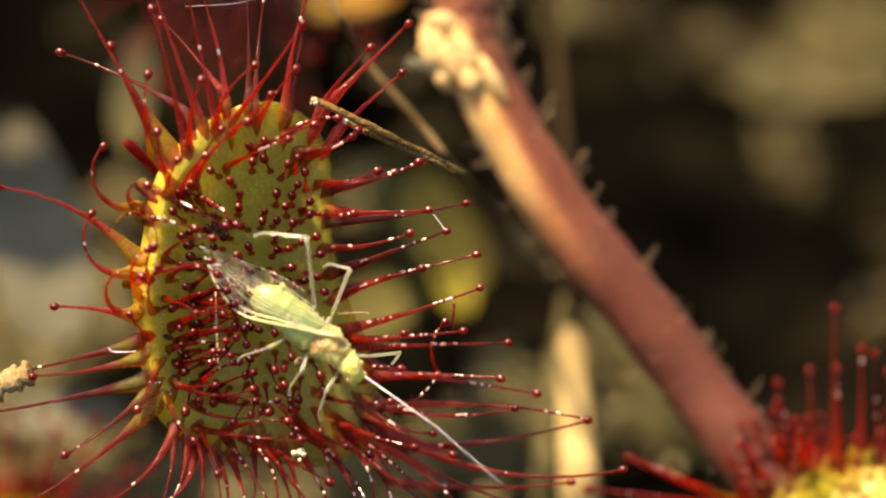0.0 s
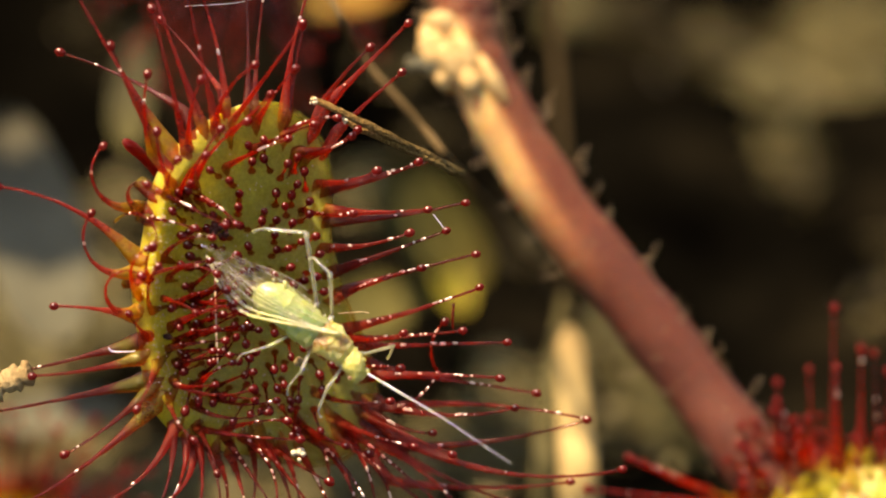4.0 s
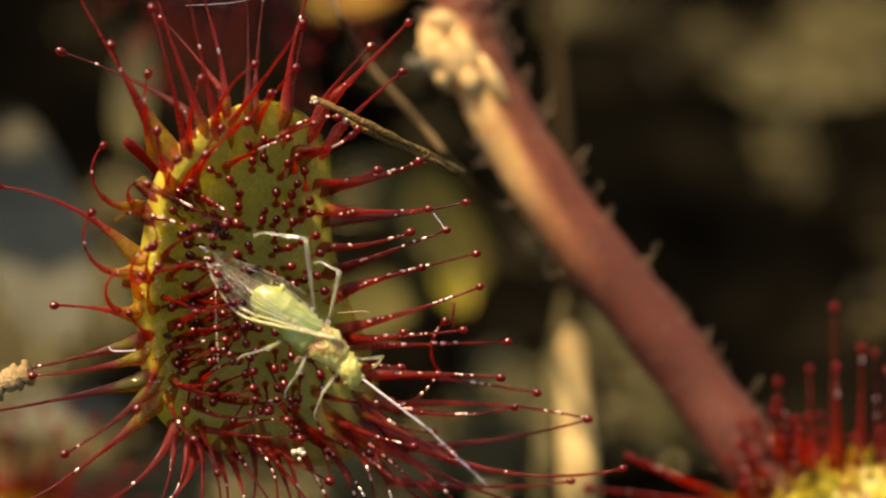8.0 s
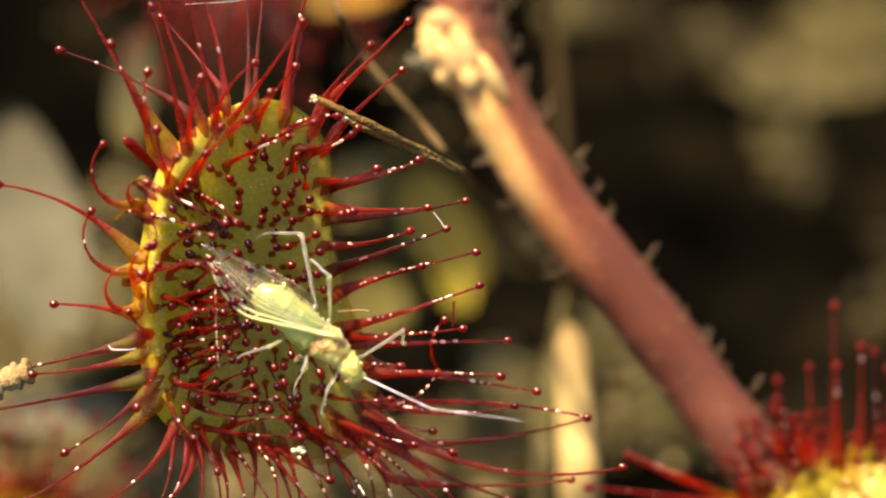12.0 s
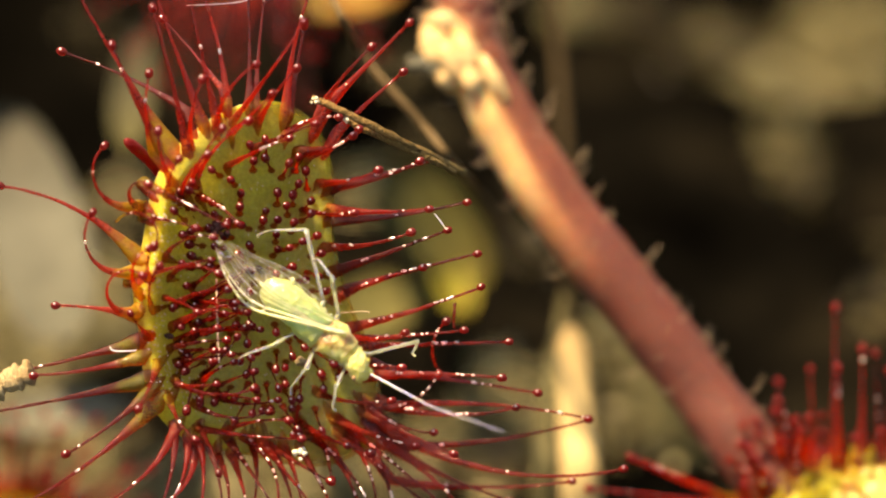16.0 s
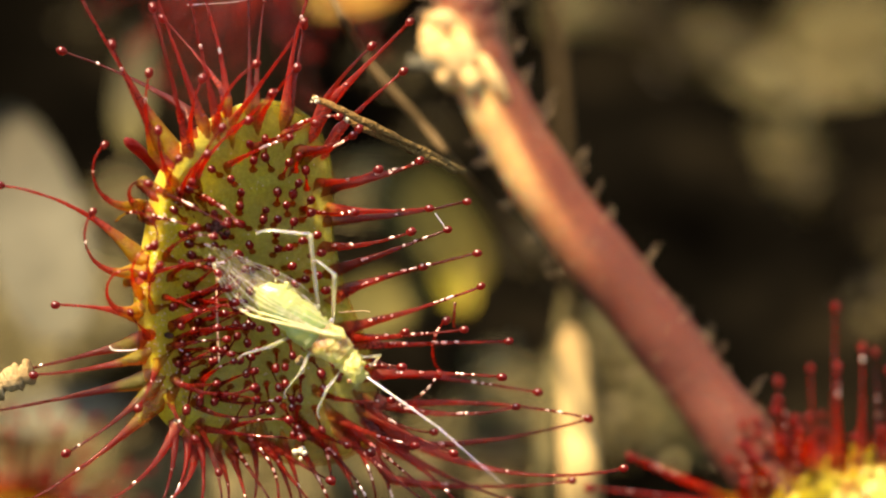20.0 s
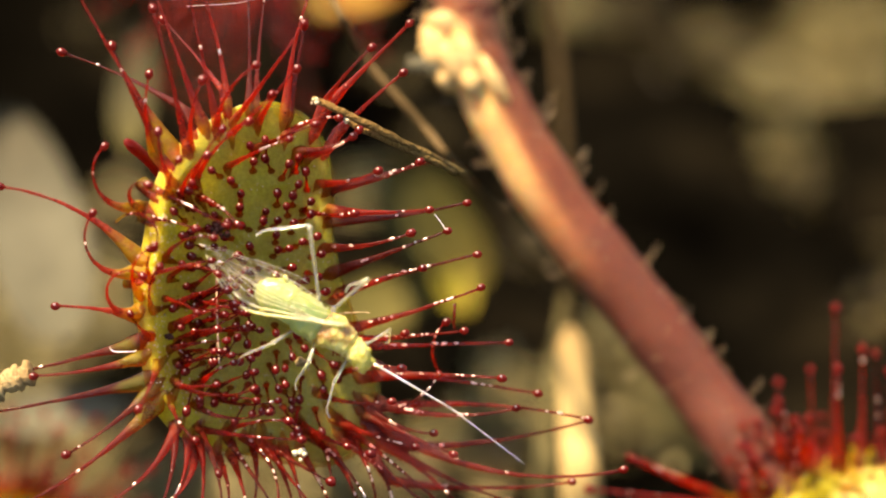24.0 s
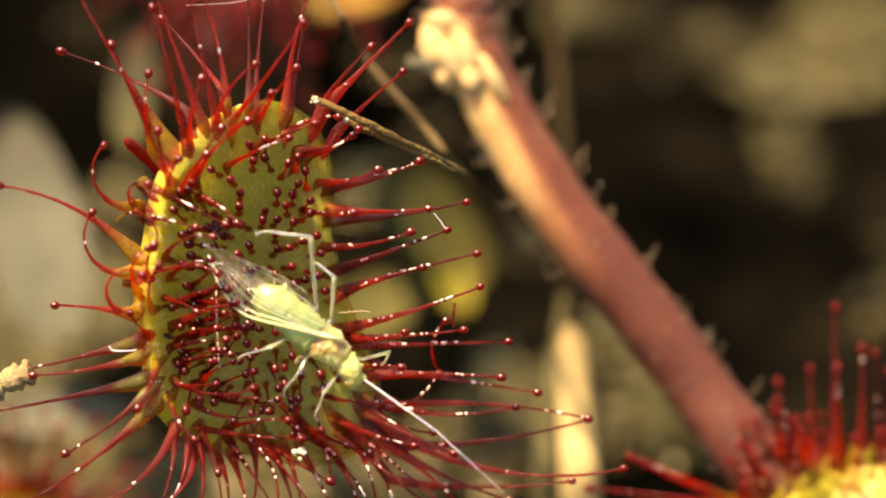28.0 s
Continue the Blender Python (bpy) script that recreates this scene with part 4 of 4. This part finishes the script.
def segment_body(name, rings, material, label, sides=20, lump=0.03, seed=1):
    """A body section from rings (x, y, z, half width, half height)."""
    rnd = random.Random(seed)
    verts, faces = [], []
    dense = []
    for a, b in zip(rings, rings[1:]):
        for k in range(4):
            t = k / 4
            dense.append([p + (q - p) * (t * t * (3 - 2 * t)) for p, q in zip(a, b)])
    dense.append(list(rings[-1]))
    for i, (x, y, z, w, h) in enumerate(dense):
        fold = 1 + 0.03 * math.sin(i * 2.1) + 0.02 * math.sin(i * 0.9)
        for k in range(sides):
            a = 2 * math.pi * k / sides
            q = fold * (1 + rnd.uniform(-lump, lump))
            q *= 1 + 0.10 * noise.noise(Vector((x * 0.06, math.cos(a) * 1.5 + seed, math.sin(a) * 1.5)))
            verts.append(loc(x, y + w * q * math.cos(a), z + h * q * math.sin(a)))
    n = len(dense)
    for i in range(n - 1):
        for k in range(sides):
            k2 = (k + 1) % sides
            faces.append((i * sides + k, i * sides + k2, (i + 1) * sides + k2, (i + 1) * sides + k))
    faces.append(tuple(range(sides))[::-1])
    faces.append(tuple((n - 1) * sides + k for k in range(sides)))
    return part(name, (verts, faces, None), material, insect, label, (0, 0, 0))


segment_body("abdomen", [(-147, -13, 0, 5, 4), (-140, -14, 0, 20, 10), (-127, -14, 2, 27, 15), (-112, -11, 3, 33, 18), (-84, -10, 5, 32, 20), (-60, -9, 5, 32, 21), (-40, -10, 4, 34, 21), (-16, -10, 3, 31, 19), (2, -8, 0, 22, 13)],
             SKIN, "flat lens-shaped translucent yellow-green abdomen", 40, 0.05, 2)
segment_body("thorax", [(-22, -8, 0, 20, 12), (-8, -6, 4, 31, 19), (6, -4, 7, 32, 22), (27, -4, 7, 27, 21), (44, -5, 4, 24, 18), (54, -6, 1, 16, 13)], CHEST, "tan and yellow chest", 32, 0.09, 3)
head_part = segment_body("head", [(44, -6, 0, 20, 14), (56, -7, 2, 23, 17), (72, -10, 3, 21, 17), (84, -15, 2, 18, 15), (93, -17, 0, 14, 11), (99, -15, -1, 6, 5)], FACE, "bumpy yellow head", 30, 0.10, 4)


def small_ball(name, parent, place, size, material, stretch=1.0):
    ob = new(name, ball(name, material, 8, 10, 0.03, stretch, size * H))
    ob.parent, ob.location = parent, place
    return ob


small_ball("eye", head_part, loc(78, 7, 6), 5, FACE)
small_ball("eye", head_part, loc(80, -31, 6), 5, EYES)
for y in (22, -44):
    part("siphuncle", tube([loc(-106, y * 0.8, 8), loc(-111, y, 11), loc(-116, y * 1.2, 13)], [4 * H, 3.2 * H, 2.4 * H], 8), VEIN, insect)
for x, y in ((97, -5), (94, -29)):
    part("tubercle", tube([loc(x - 8, y, 0), loc(x, y, 1), loc(x + 3, y * 0.97, 1)], [6 * H, 5.5 * H, 3.2 * H], 8), FACE, insect)
part("cauda", tube([loc(-138, -18, 0), loc(-147, -19, 2), loc(-153, -20, 3)], [7 * H, 5 * H, 2 * H], 8), SKIN, insect)
# warts along both flanks
warts = random.Random(8)
for k in range(16):
    x = -130 + 12 * k
    edge = (33 if -125 < x < 10 else 27 if x < 40 else 22) - (4 if x < -122 else 0)
    for y in (-9 + edge, -9 - edge):
        small_ball("wart", insect, loc(x + warts.uniform(-4, 4), y * 0.97 + warts.uniform(-1, 1), warts.uniform(0, 5)), warts.uniform(1.8, 3.4), SKIN if x < 0 else FACE, 0.8)


def worn(u, v, z):
    """A place in the insect's space from its place over the plate at rest."""
    a, b = u - 580, v - 590
    return 0.766 * a + 0.643 * b, 0.643 * a - 0.766 * b, z


def wing(label, low, high, veins, seed, crease):
    """A folded wing between its two margins: a thin crumpled membrane with raised veins along it."""
    nx, ny = 60, 16
    a = smooth_path([worn(*p) for p in low], 12)
    b = smooth_path([worn(*p) for p in high], 12)

    def spot(s, q):
        i, j = s * (len(a) - 1), s * (len(b) - 1)
        p = a[int(i)].lerp(a[min(int(i) + 1, len(a) - 1)], i - int(i))
        r = b[int(j)].lerp(b[min(int(j) + 1, len(b) - 1)], j - int(j))
        c = p.lerp(r, q)
        loose = min(1.0, max(0.15, (s - 0.4) * 2.2))
        c.z += crease * loose * (noise.noise(Vector((s * 3, q * 9, seed))) + 0.7 * noise.noise(Vector((s * 9, q * 14, seed + 3))) + 0.35 * noise.noise(Vector((s * 30, q * 30, seed))))
        return c

    verts, faces, along, across = [], [], [], []
    for i in range(nx):
        for j in range(ny):
            c = spot(i / (nx - 1), j / (ny - 1))
            verts.append(loc(c.x, c.y, c.z))
            along.append(i / (nx - 1))
            across.append(j / (ny - 1))
    for i in range(nx - 1):
        for j in range(ny - 1):
            faces.append((i * ny + j, i * ny + j + 1, (i + 1) * ny + j + 1, (i + 1) * ny + j))
    w = part("wing", (verts, faces, along), MEMBRANE, insect, label, (0, 0, 0))
    w.data.attributes.new("across", "FLOAT", "POINT").data.foreach_set("value", across)
    for q0, q1, start, end, r in veins:
        line = []
        for k in range(25):
            c = spot(start + (end - start) * k / 24, q0 + (q1 - q0) * k / 24)
            line.append(loc(c.x, c.y, c.z + 0.8))
        part("vein", tube(line, [r * H * (1.25 - 0.7 * k / 24) for k in range(25)], 6), VEIN, w, "", (0, 0, 0))
    return w


wing("crumpled glassy folded wing with pale double veins",
     [(606, 590, 29), (548, 577, 27), (500, 567, 24), (442, 553, 14), (412, 528, 8), (388, 492, 5), (378, 466, 4), (365, 430, 8)],
     [(612, 578, 28), (566, 562, 27), (520, 530, 26), (478, 500, 20), (448, 482, 10), (420, 468, 6), (398, 448, 6), (372, 430, 10)],
     ((0.0, 0.0, 0.0, 0.93, 2.7), (0.20, 0.13, 0.0, 0.86, 2.1), (0.3, 0.5, 0.1, 0.8, 0.9), (0.4, 0.75, 0.15, 0.86, 0.8), (0.5, 0.95, 0.2, 0.95, 0.7), (0.2, 0.3, 0.4, 0.9, 0.5)), 5, 7)
wing("crumpled glassy folded wing with a torn tip",
     [(600, 576, 24), (548, 556, 25), (490, 530, 22), (440, 500, 10), (400, 478, 4), (372, 462, 2)],
     [(600, 568, 22), (566, 528, 14), (528, 497, 9), (482, 474, 5), (438, 458, 3), (394, 438, 6)],
     ((0.0, 0.1, 0.0, 0.9, 0.8), (0.35, 0.55, 0.1, 0.95, 0.6), (0.7, 0.9, 0.2, 1.0, 0.6), (1.0, 1.0, 0.3, 1.0, 0.5)), 6, 6)


def wing_scrap(place, size, seed):
    """A shrivelled fold of wing skin that catches the light."""
    rnd = random.Random(seed)
    line = [loc(*worn(place[0] + size * (k / 7 - 0.5) * 2, place[1] + size * 0.8 * (k / 7 - 0.5) + rnd.uniform(-3, 3), place[2] + rnd.uniform(-2, 3))) for k in range(8)]
    part("wing_fold", tube(line, [H * size * rnd.uniform(0.12, 0.4) for k in range(8)], 7, 0.35, 0.45, rnd), VEIL, insect, "shrivelled white fold of wing skin")


wing_scrap((447, 542, 6), 11, 1)
wing_scrap((436, 546, 4), 7, 2)
wing_scrap((371, 436, 12), 8, 3)
wing_scrap((388, 462, 8), 10, 4)


def limb(name, length, r0, r1, material, knee=1.15, hook=0.0):
    """A leg section along its own x axis, thicker at the joint."""
    pts = [loc(length * k / 8, hook * max(0, k - 6) ** 2, 1.5 * math.sin(math.pi * k / 8)) for k in range(9)]
    rnd = random.Random(name + str(length))
    rad = [H * (r0 + (r1 - r0) * k / 8) * (knee if k == 8 else 1) * rnd.uniform(0.92, 1.08) for k in range(9)]
    return mesh(name, *tube(pts, rad, 8, 0.8, 0.05, rnd)[:2], material)


def leg(label, hip, upper, lower, girth):
    femur = new("leg", limb("leg", upper, girth * 0.8, girth, LIMB))
    femur.parent = insect
    tagged(femur, label)
    femur.location = loc(*hip)
    tibia = new("shin", limb("shin", lower, girth * 0.72, girth * 0.5, LIMB, 1.5, 2.2))
    tibia.parent = femur
    tibia.location = loc(upper, 0, 0)
    return femur, tibia, hip, upper


for foot_in, foot_out in (((-42, 12, -2), (-49, 33, -6)), ((-9, 12, -2), (-14, 33, -6)), ((60, 2, -4), (70, 15, -8)), ((-6, -20, -3), (-7, -37, -8)), ((53, -16, -4), (57, -29, -8)), ((-43, -24, -3), (-47, -39, -8))):
    a, b = loc(*foot_in), loc(*foot_out)
    part("hip", tube([a, a.lerp(b, 0.5), b], [7 * H, 6 * H, 4.2 * H], 8), LIMB, insect)
LEG_A = leg("glassy pale hind leg stretched out stiffly", (-48, 31, -6), 130, 97, 5.2)
LEG_B = leg("glassy pale middle leg waving", (-13, 31, -6), 95, 50, 4.6)
LEG_E = leg("glassy pale front leg waving", (70, 14, -8), 100, 45, 4.2)
LEG_C = leg("glassy pale middle leg", (-7, -35, -8), 45, 60, 4.6)
LEG_D = leg("glassy pale front leg", (57, -28, -8), 48, 62, 4.2)
LEG_F = leg("glassy pale hind leg", (-47, -37, -8), 52, 75, 4.6)


def feeler():
    base = new("antenna", limb("antenna", 160, 2.6, 1.4, VEIL))
    base.parent, base.location = insect, loc(97, -7, 2)
    tagged(base, "long thread-like antenna")
    tip = new("antenna_tip", limb("antenna_tip", 160, 1.4, 0.6, VEIL, 1.0))
    tip.parent, tip.location = base, loc(160, 0, 0)
    return base, tip, (97, -7, 2), 160


FEELER = feeler()


# ---- what moves ----
def bend(joint, rows_upper, rows_lower):
    """Key a two-part limb: seconds, tilt to the back, turn, in degrees."""
    upper, lower, hip, length = joint
    h, e = loc(*hip), loc(length, 0, 0)
    walk(upper, [(t, pose(*h, 0, -tilt, turn)) for t, tilt, turn in rows_upper])
    walk(lower, [(t, pose(*e, 0, -tilt, turn)) for t, tilt, turn in rows_lower])


def motions():
    rows = [  # seconds, shift right, shift down, turn
        (0, -4.4, 3.3, -0.1), (0.5, -5.8, 6.3, 0.3), (1, -6.7, 8.9, -0.7), (1.5, -6.5, 11.6, -0.9), (2, -8.6, 12.1, -1.2),
        (2.5, -7.6, 12.3, -1.2), (3, -5.7, 12.7, -1.5), (3.5, -2.2, 5.6, -0.6), (5.5, 3.3, -5.2, 1.6), (6, 3.1, -6.1, 1.3),
        (6.5, 2.4, -0.9, -0.6), (7, -2.5, 1.7, -0.2), (7.5, -4.6, 5.9, -0.6), (8, -6.4, 8.4, -1), (8.5, -6.9, 10.6, -1.4),
        (9, -6.6, 12.4, -2), (9.5, -6.8, 12.4, -1.8), (10, -6.3, 13.1, -3), (10.5, -4.2, 16.5, -4.8), (11, -3.8, 19.3, -7),
        (11.5, -2.3, 18.1, -5.1), (12, -3.7, 8, -1.2), (12.5, -3.2, 10.5, 0.6), (14.5, 2.2, 1.7, -2), (15, 4.2, 1.1, -2.5),
        (15.5, 4.6, 0.8, -2.5), (16, 7.4, -2.1, -2.3), (16.5, 7.7, -1.8, -0.9), (17, 0, 0, -0), (17.5, -1.4, 4.1, -0.5),
        (18, -1.5, 4.8, -0.3), (18.5, -1.3, 5.4, -0.9), (19, -1.6, 5.4, -1.1), (19.5, -1.6, 6.5, -1.2), (20, -1.2, 5.4, -1.2),
        (20.5, 0.3, 6, -1.5), (21, 5.3, -0.8, 0.3), (21.5, 5, -2.2, 1.2), (23.5, 5, -14.8, 4.1), (24, 4.6, -14.9, 3.8),
        (24.5, 4.7, -13.5, 3.9), (25, 1.5, -4.5, 1.3), (25.5, 2.2, -6.4, 1.6), (26, 1, -1.8, -0.1), (26.5, 0.3, -1, -0.3),
        (27, -4.8, 8.4, -2.6), (27.5, -4.4, 4.8, -0.3), (28, -4.2, 8.5, -1.8)]
    turn = pose(0, 0, 0, 90 - TILT, 0, 0)
    walk(insect, [(t, Matrix.Translation(at(580 + u, 590 + v, -82)) @ turn @ pose(0, 0, 0, 0, 0, BODY_TURN + a)) for t, u, v, a in rows])
    g = ORIGIN[SHADE_GRASS]
    walk(SHADE_GRASS, [(t, pose(*g, 0, a, 0)) for t, a in ((0, 0), (3, 1), (6, -1), (9, 0.5), (11.2, 0), (12.2, -24), (14, -28), (17, -27), (21, -29), (25, -27), (28, -28))])
    f = ORIGIN[GUST_GRASS]
    walk(GUST_GRASS, [(t, Matrix.Translation(f) @ Matrix.Rotation(radians(a), 4, VIEW.col[2])) for t, a in (
        (0, 78), (3, 77), (5.3, 76), (5.7, 44), (6, 3), (6.3, 2), (6.5, 14), (6.8, 58), (7.2, 77), (12, 78), (20, 77), (28, 78))])
    bend(LEG_A, [
        (0, 21, 136), (1, 20, 134), (2, 22, 135), (3, 19, 136), (6, 13, 140), (7, 19, 138), (8, 21, 137), (9, 19, 137),
        (10, 16, 140), (11, 0, 150), (12, 0, 142), (15, 0, 143), (16, 0, 146), (17, 18, 136), (18, 18, 135), (19, 15, 137),
        (20, 15, 137), (21, 7, 140), (24, 17, 133), (25, 10, 136), (26, 11, 139), (27, 13, 140), (28, 17, 136)], [
        (0, -20, 85), (1, -12, 81), (2, -16, 80), (3, -11, 78), (6, -30, 87), (7, -24, 86), (8, -22, 83), (9, -19, 80),
        (10, -26, 79), (11, -35, 70), (12, -34, 79), (15, -22, 79), (16, -26, 78), (17, -14, 85), (18, -8, 81), (19, -14, 83),
        (20, -14, 82), (21, -23, 82), (24, -11, 92), (25, -20, 88), (26, -23, 86), (27, -25, 82), (28, -10, 81)])
    bend(LEG_B, [
        (0, 7, 108), (1, 24, 121), (2, 22, 125), (3, 30, 128), (6, 42, 135), (7, 12, 110), (8, 21, 119), (9, 33, 125),
        (10, 30, 132), (11, 28, 140), (12, 36, 132), (15, 42, 142), (16, 45, 140), (17, 17, 108), (18, 19, 116), (19, 31, 128),
        (20, 35, 128), (21, 39, 135), (22.5, 36.5, 106), (24, 34, 77), (25, 21, 94), (26, 38, 134), (27, 7, 122), (28, 35, 127)], [
        (0, -22, 101), (1, -30, 80), (2, -32, 71), (3, -38, 69), (6, -55, 55), (7, -22, 97), (8, -27, 84), (9, -35, 80),
        (10, -40, 65), (11, -43, 53), (12, -44, 65), (15, -59, 47), (16, -58, 57), (17, -20, 103), (18, -25, 88), (19, -39, 69),
        (20, -39, 73), (21, -52, 55), (22.5, -22, 107.5), (24, 8, 160), (25, -10, 131), (25.5, -29.5, 94.5), (26, -49, 58), (27, -25, 74),
        (28, -38, 75)])
    bend(LEG_C, [
        (0, 34, -67), (1, 22, -70), (2, 28, -72), (3, 25, -72), (6, 20, -70), (7, 30, -65), (8, 30, -69), (9, 27, -69),
        (10, 27, -69), (11, 26, -64), (12, 38, -60), (15, 26, -69), (16, 15, -69), (17, 29, -69), (18, 8, -72), (19, 8, -72),
        (20, 13, -72), (21, 0, -74), (24, 24, -70), (25, 29, -70), (26, 25, -70), (27, 38, -67), (28, 26, -72)], [
        (0, -70, -45), (1, -53, -26), (2, -62, -33), (3, -57, -28), (6, -50, -25), (7, -65, -36), (8, -64, -35), (9, -61, -32),
        (10, -61, -32), (11, -59, -30), (12, -76, -66), (15, -59, -30), (16, -42, -22), (17, -63, -34), (18, -33, -20), (19, -33, -20),
        (20, -40, -21), (21, -14, -18), (24, -55, -28), (25, -63, -34), (26, -58, -29), (27, -75, -63), (28, -59, -30)])
    bend(LEG_D, [
        (0, 25, -82), (1, 26, -88), (2, 30, -89), (3, 25, -90), (6, 27, -76), (7, 25, -81), (8, 28, -85), (9, 29, -87),
        (10, 31, -87), (11, 49, -75), (12, 34, -79), (15, 35, -71), (16, 39, -73), (17, 22, -80), (18, 26, -85), (19, 28, -88),
        (20, 28, -86), (21, 30, -83), (24, 0, -83), (25, 19, -82), (26, 32, -76), (27, 30, -78), (28, 27, -85)], [
        (0, -56, 21), (1, -56, 22), (2, -63, 26), (3, -54, 21), (6, -59, 23), (7, -54, 21), (8, -61, 24), (9, -63, 25),
        (10, -66, 28), (10.5, -71, 85), (11, -76, 142), (11.5, -73.5, 88), (12, -71, 34), (15, -72, 37), (16, -77, 52), (17, -51, 19),
        (18, -58, 22), (19, -60, 24), (20, -60, 23), (21, -63, 26), (24, -8, 14), (25, -46, 18), (26, -67, 29), (27, -64, 26),
        (28, -59, 23)])
    bend(LEG_E, [
        (0, -47, 44), (1, -65, 45), (2, -66, 50), (3, -69, 49), (6, -27, 57), (7, -45, 46), (8, -67, 43), (9, -70, 48),
        (10, -51, 61), (11, -41, 80), (12, -27, 73), (15, -24, 65), (16, -24, 56), (17, -49, 46), (18, -61, 47), (19, -73, 44),
        (20, -74, 41), (21, -75, 32), (24, -64, 67), (25, -46, 57), (26, -28, 62), (27, -58, 24), (28, -60, 54)], [
        (0, -55, -64), (1, -45, -46), (2, -44, -45), (3, -42, -43), (6, -59, -94), (7, -56, -66), (8, -43, -45), (9, -41, -43),
        (10, -54, -59), (11, -58, -72), (12, -59, -95), (15, -59, -100), (16, -59, -100), (17, -54, -61), (18, -48, -49), (19, -39, -41),
        (20, -38, -40), (21, -37, -40), (24, -45, -46), (25, -56, -65), (26, -59, -93), (27, -50, -52), (28, -48, -50)])
    bend(LEG_F, [
        (0, 35, -112), (1, 38, -113), (2, 40, -114), (3, 38, -114), (6, 26, -111), (7, 33, -111), (8, 38, -112), (9, 38, -113),
        (10, 38, -112), (11, 37, -109), (12, 36, -112), (15, 27, -109), (16, 22, -108), (17, 31, -111), (18, 33, -113), (19, 33, -112),
        (20, 33, -112), (21, 26, -112), (24, 22, -111), (25, 28, -111), (26, 29, -110), (27, 36, -110), (28, 36, -112)], [
        (0, -66, -20), (1, -72, -26), (2, -76, -32), (3, -72, -26), (6, -48, -13), (7, -62, -18), (8, -71, -25), (9, -73, -27),
        (10, -72, -26), (11, -69, -23), (12, -67, -21), (15, -48, -13), (16, -38, -12), (17, -57, -16), (18, -63, -18), (19, -63, -18),
        (20, -62, -18), (21, -47, -13), (24, -38, -12), (25, -52, -14), (26, -54, -15), (27, -68, -22), (28, -68, -21)])
    bend(FEELER, [
        (0, 20, 6), (1, 24, 7), (2, 22, 9), (3, 20, 10), (6, 29, 8), (7, 25, 4), (8, 28, 5), (9, 20, 7),
        (10, 22, 8), (11, 26, 13), (12, 36, 18), (15, 45, 17), (16, 41, 16), (17, 45, 10), (18, 0, 8), (19, 11, 8),
        (20, 20, 7), (21, 14, 8), (24, 0, 6), (25, 32, 9), (26, 2, 13), (27, 43, 20), (28, 15, 7)], [
        (0, 0, -6), (1, 0, -6), (2, 0, -6), (3, 0, -6), (6, 12, 7), (7, 0, -6), (8, 0, -6), (9, 0, -6),
        (10, 0, -6), (11, 0, -6), (12, -35, 19), (15, -16, 8), (16, -4, 7), (17, 0, -5), (18, 0, -7), (19, 0, -7),
        (20, 0, -6), (21, 0, -7), (24, 0, -7), (25, 0, -6), (26, 0, -7), (27, 0, -5), (28, 0, -7)])


motions()
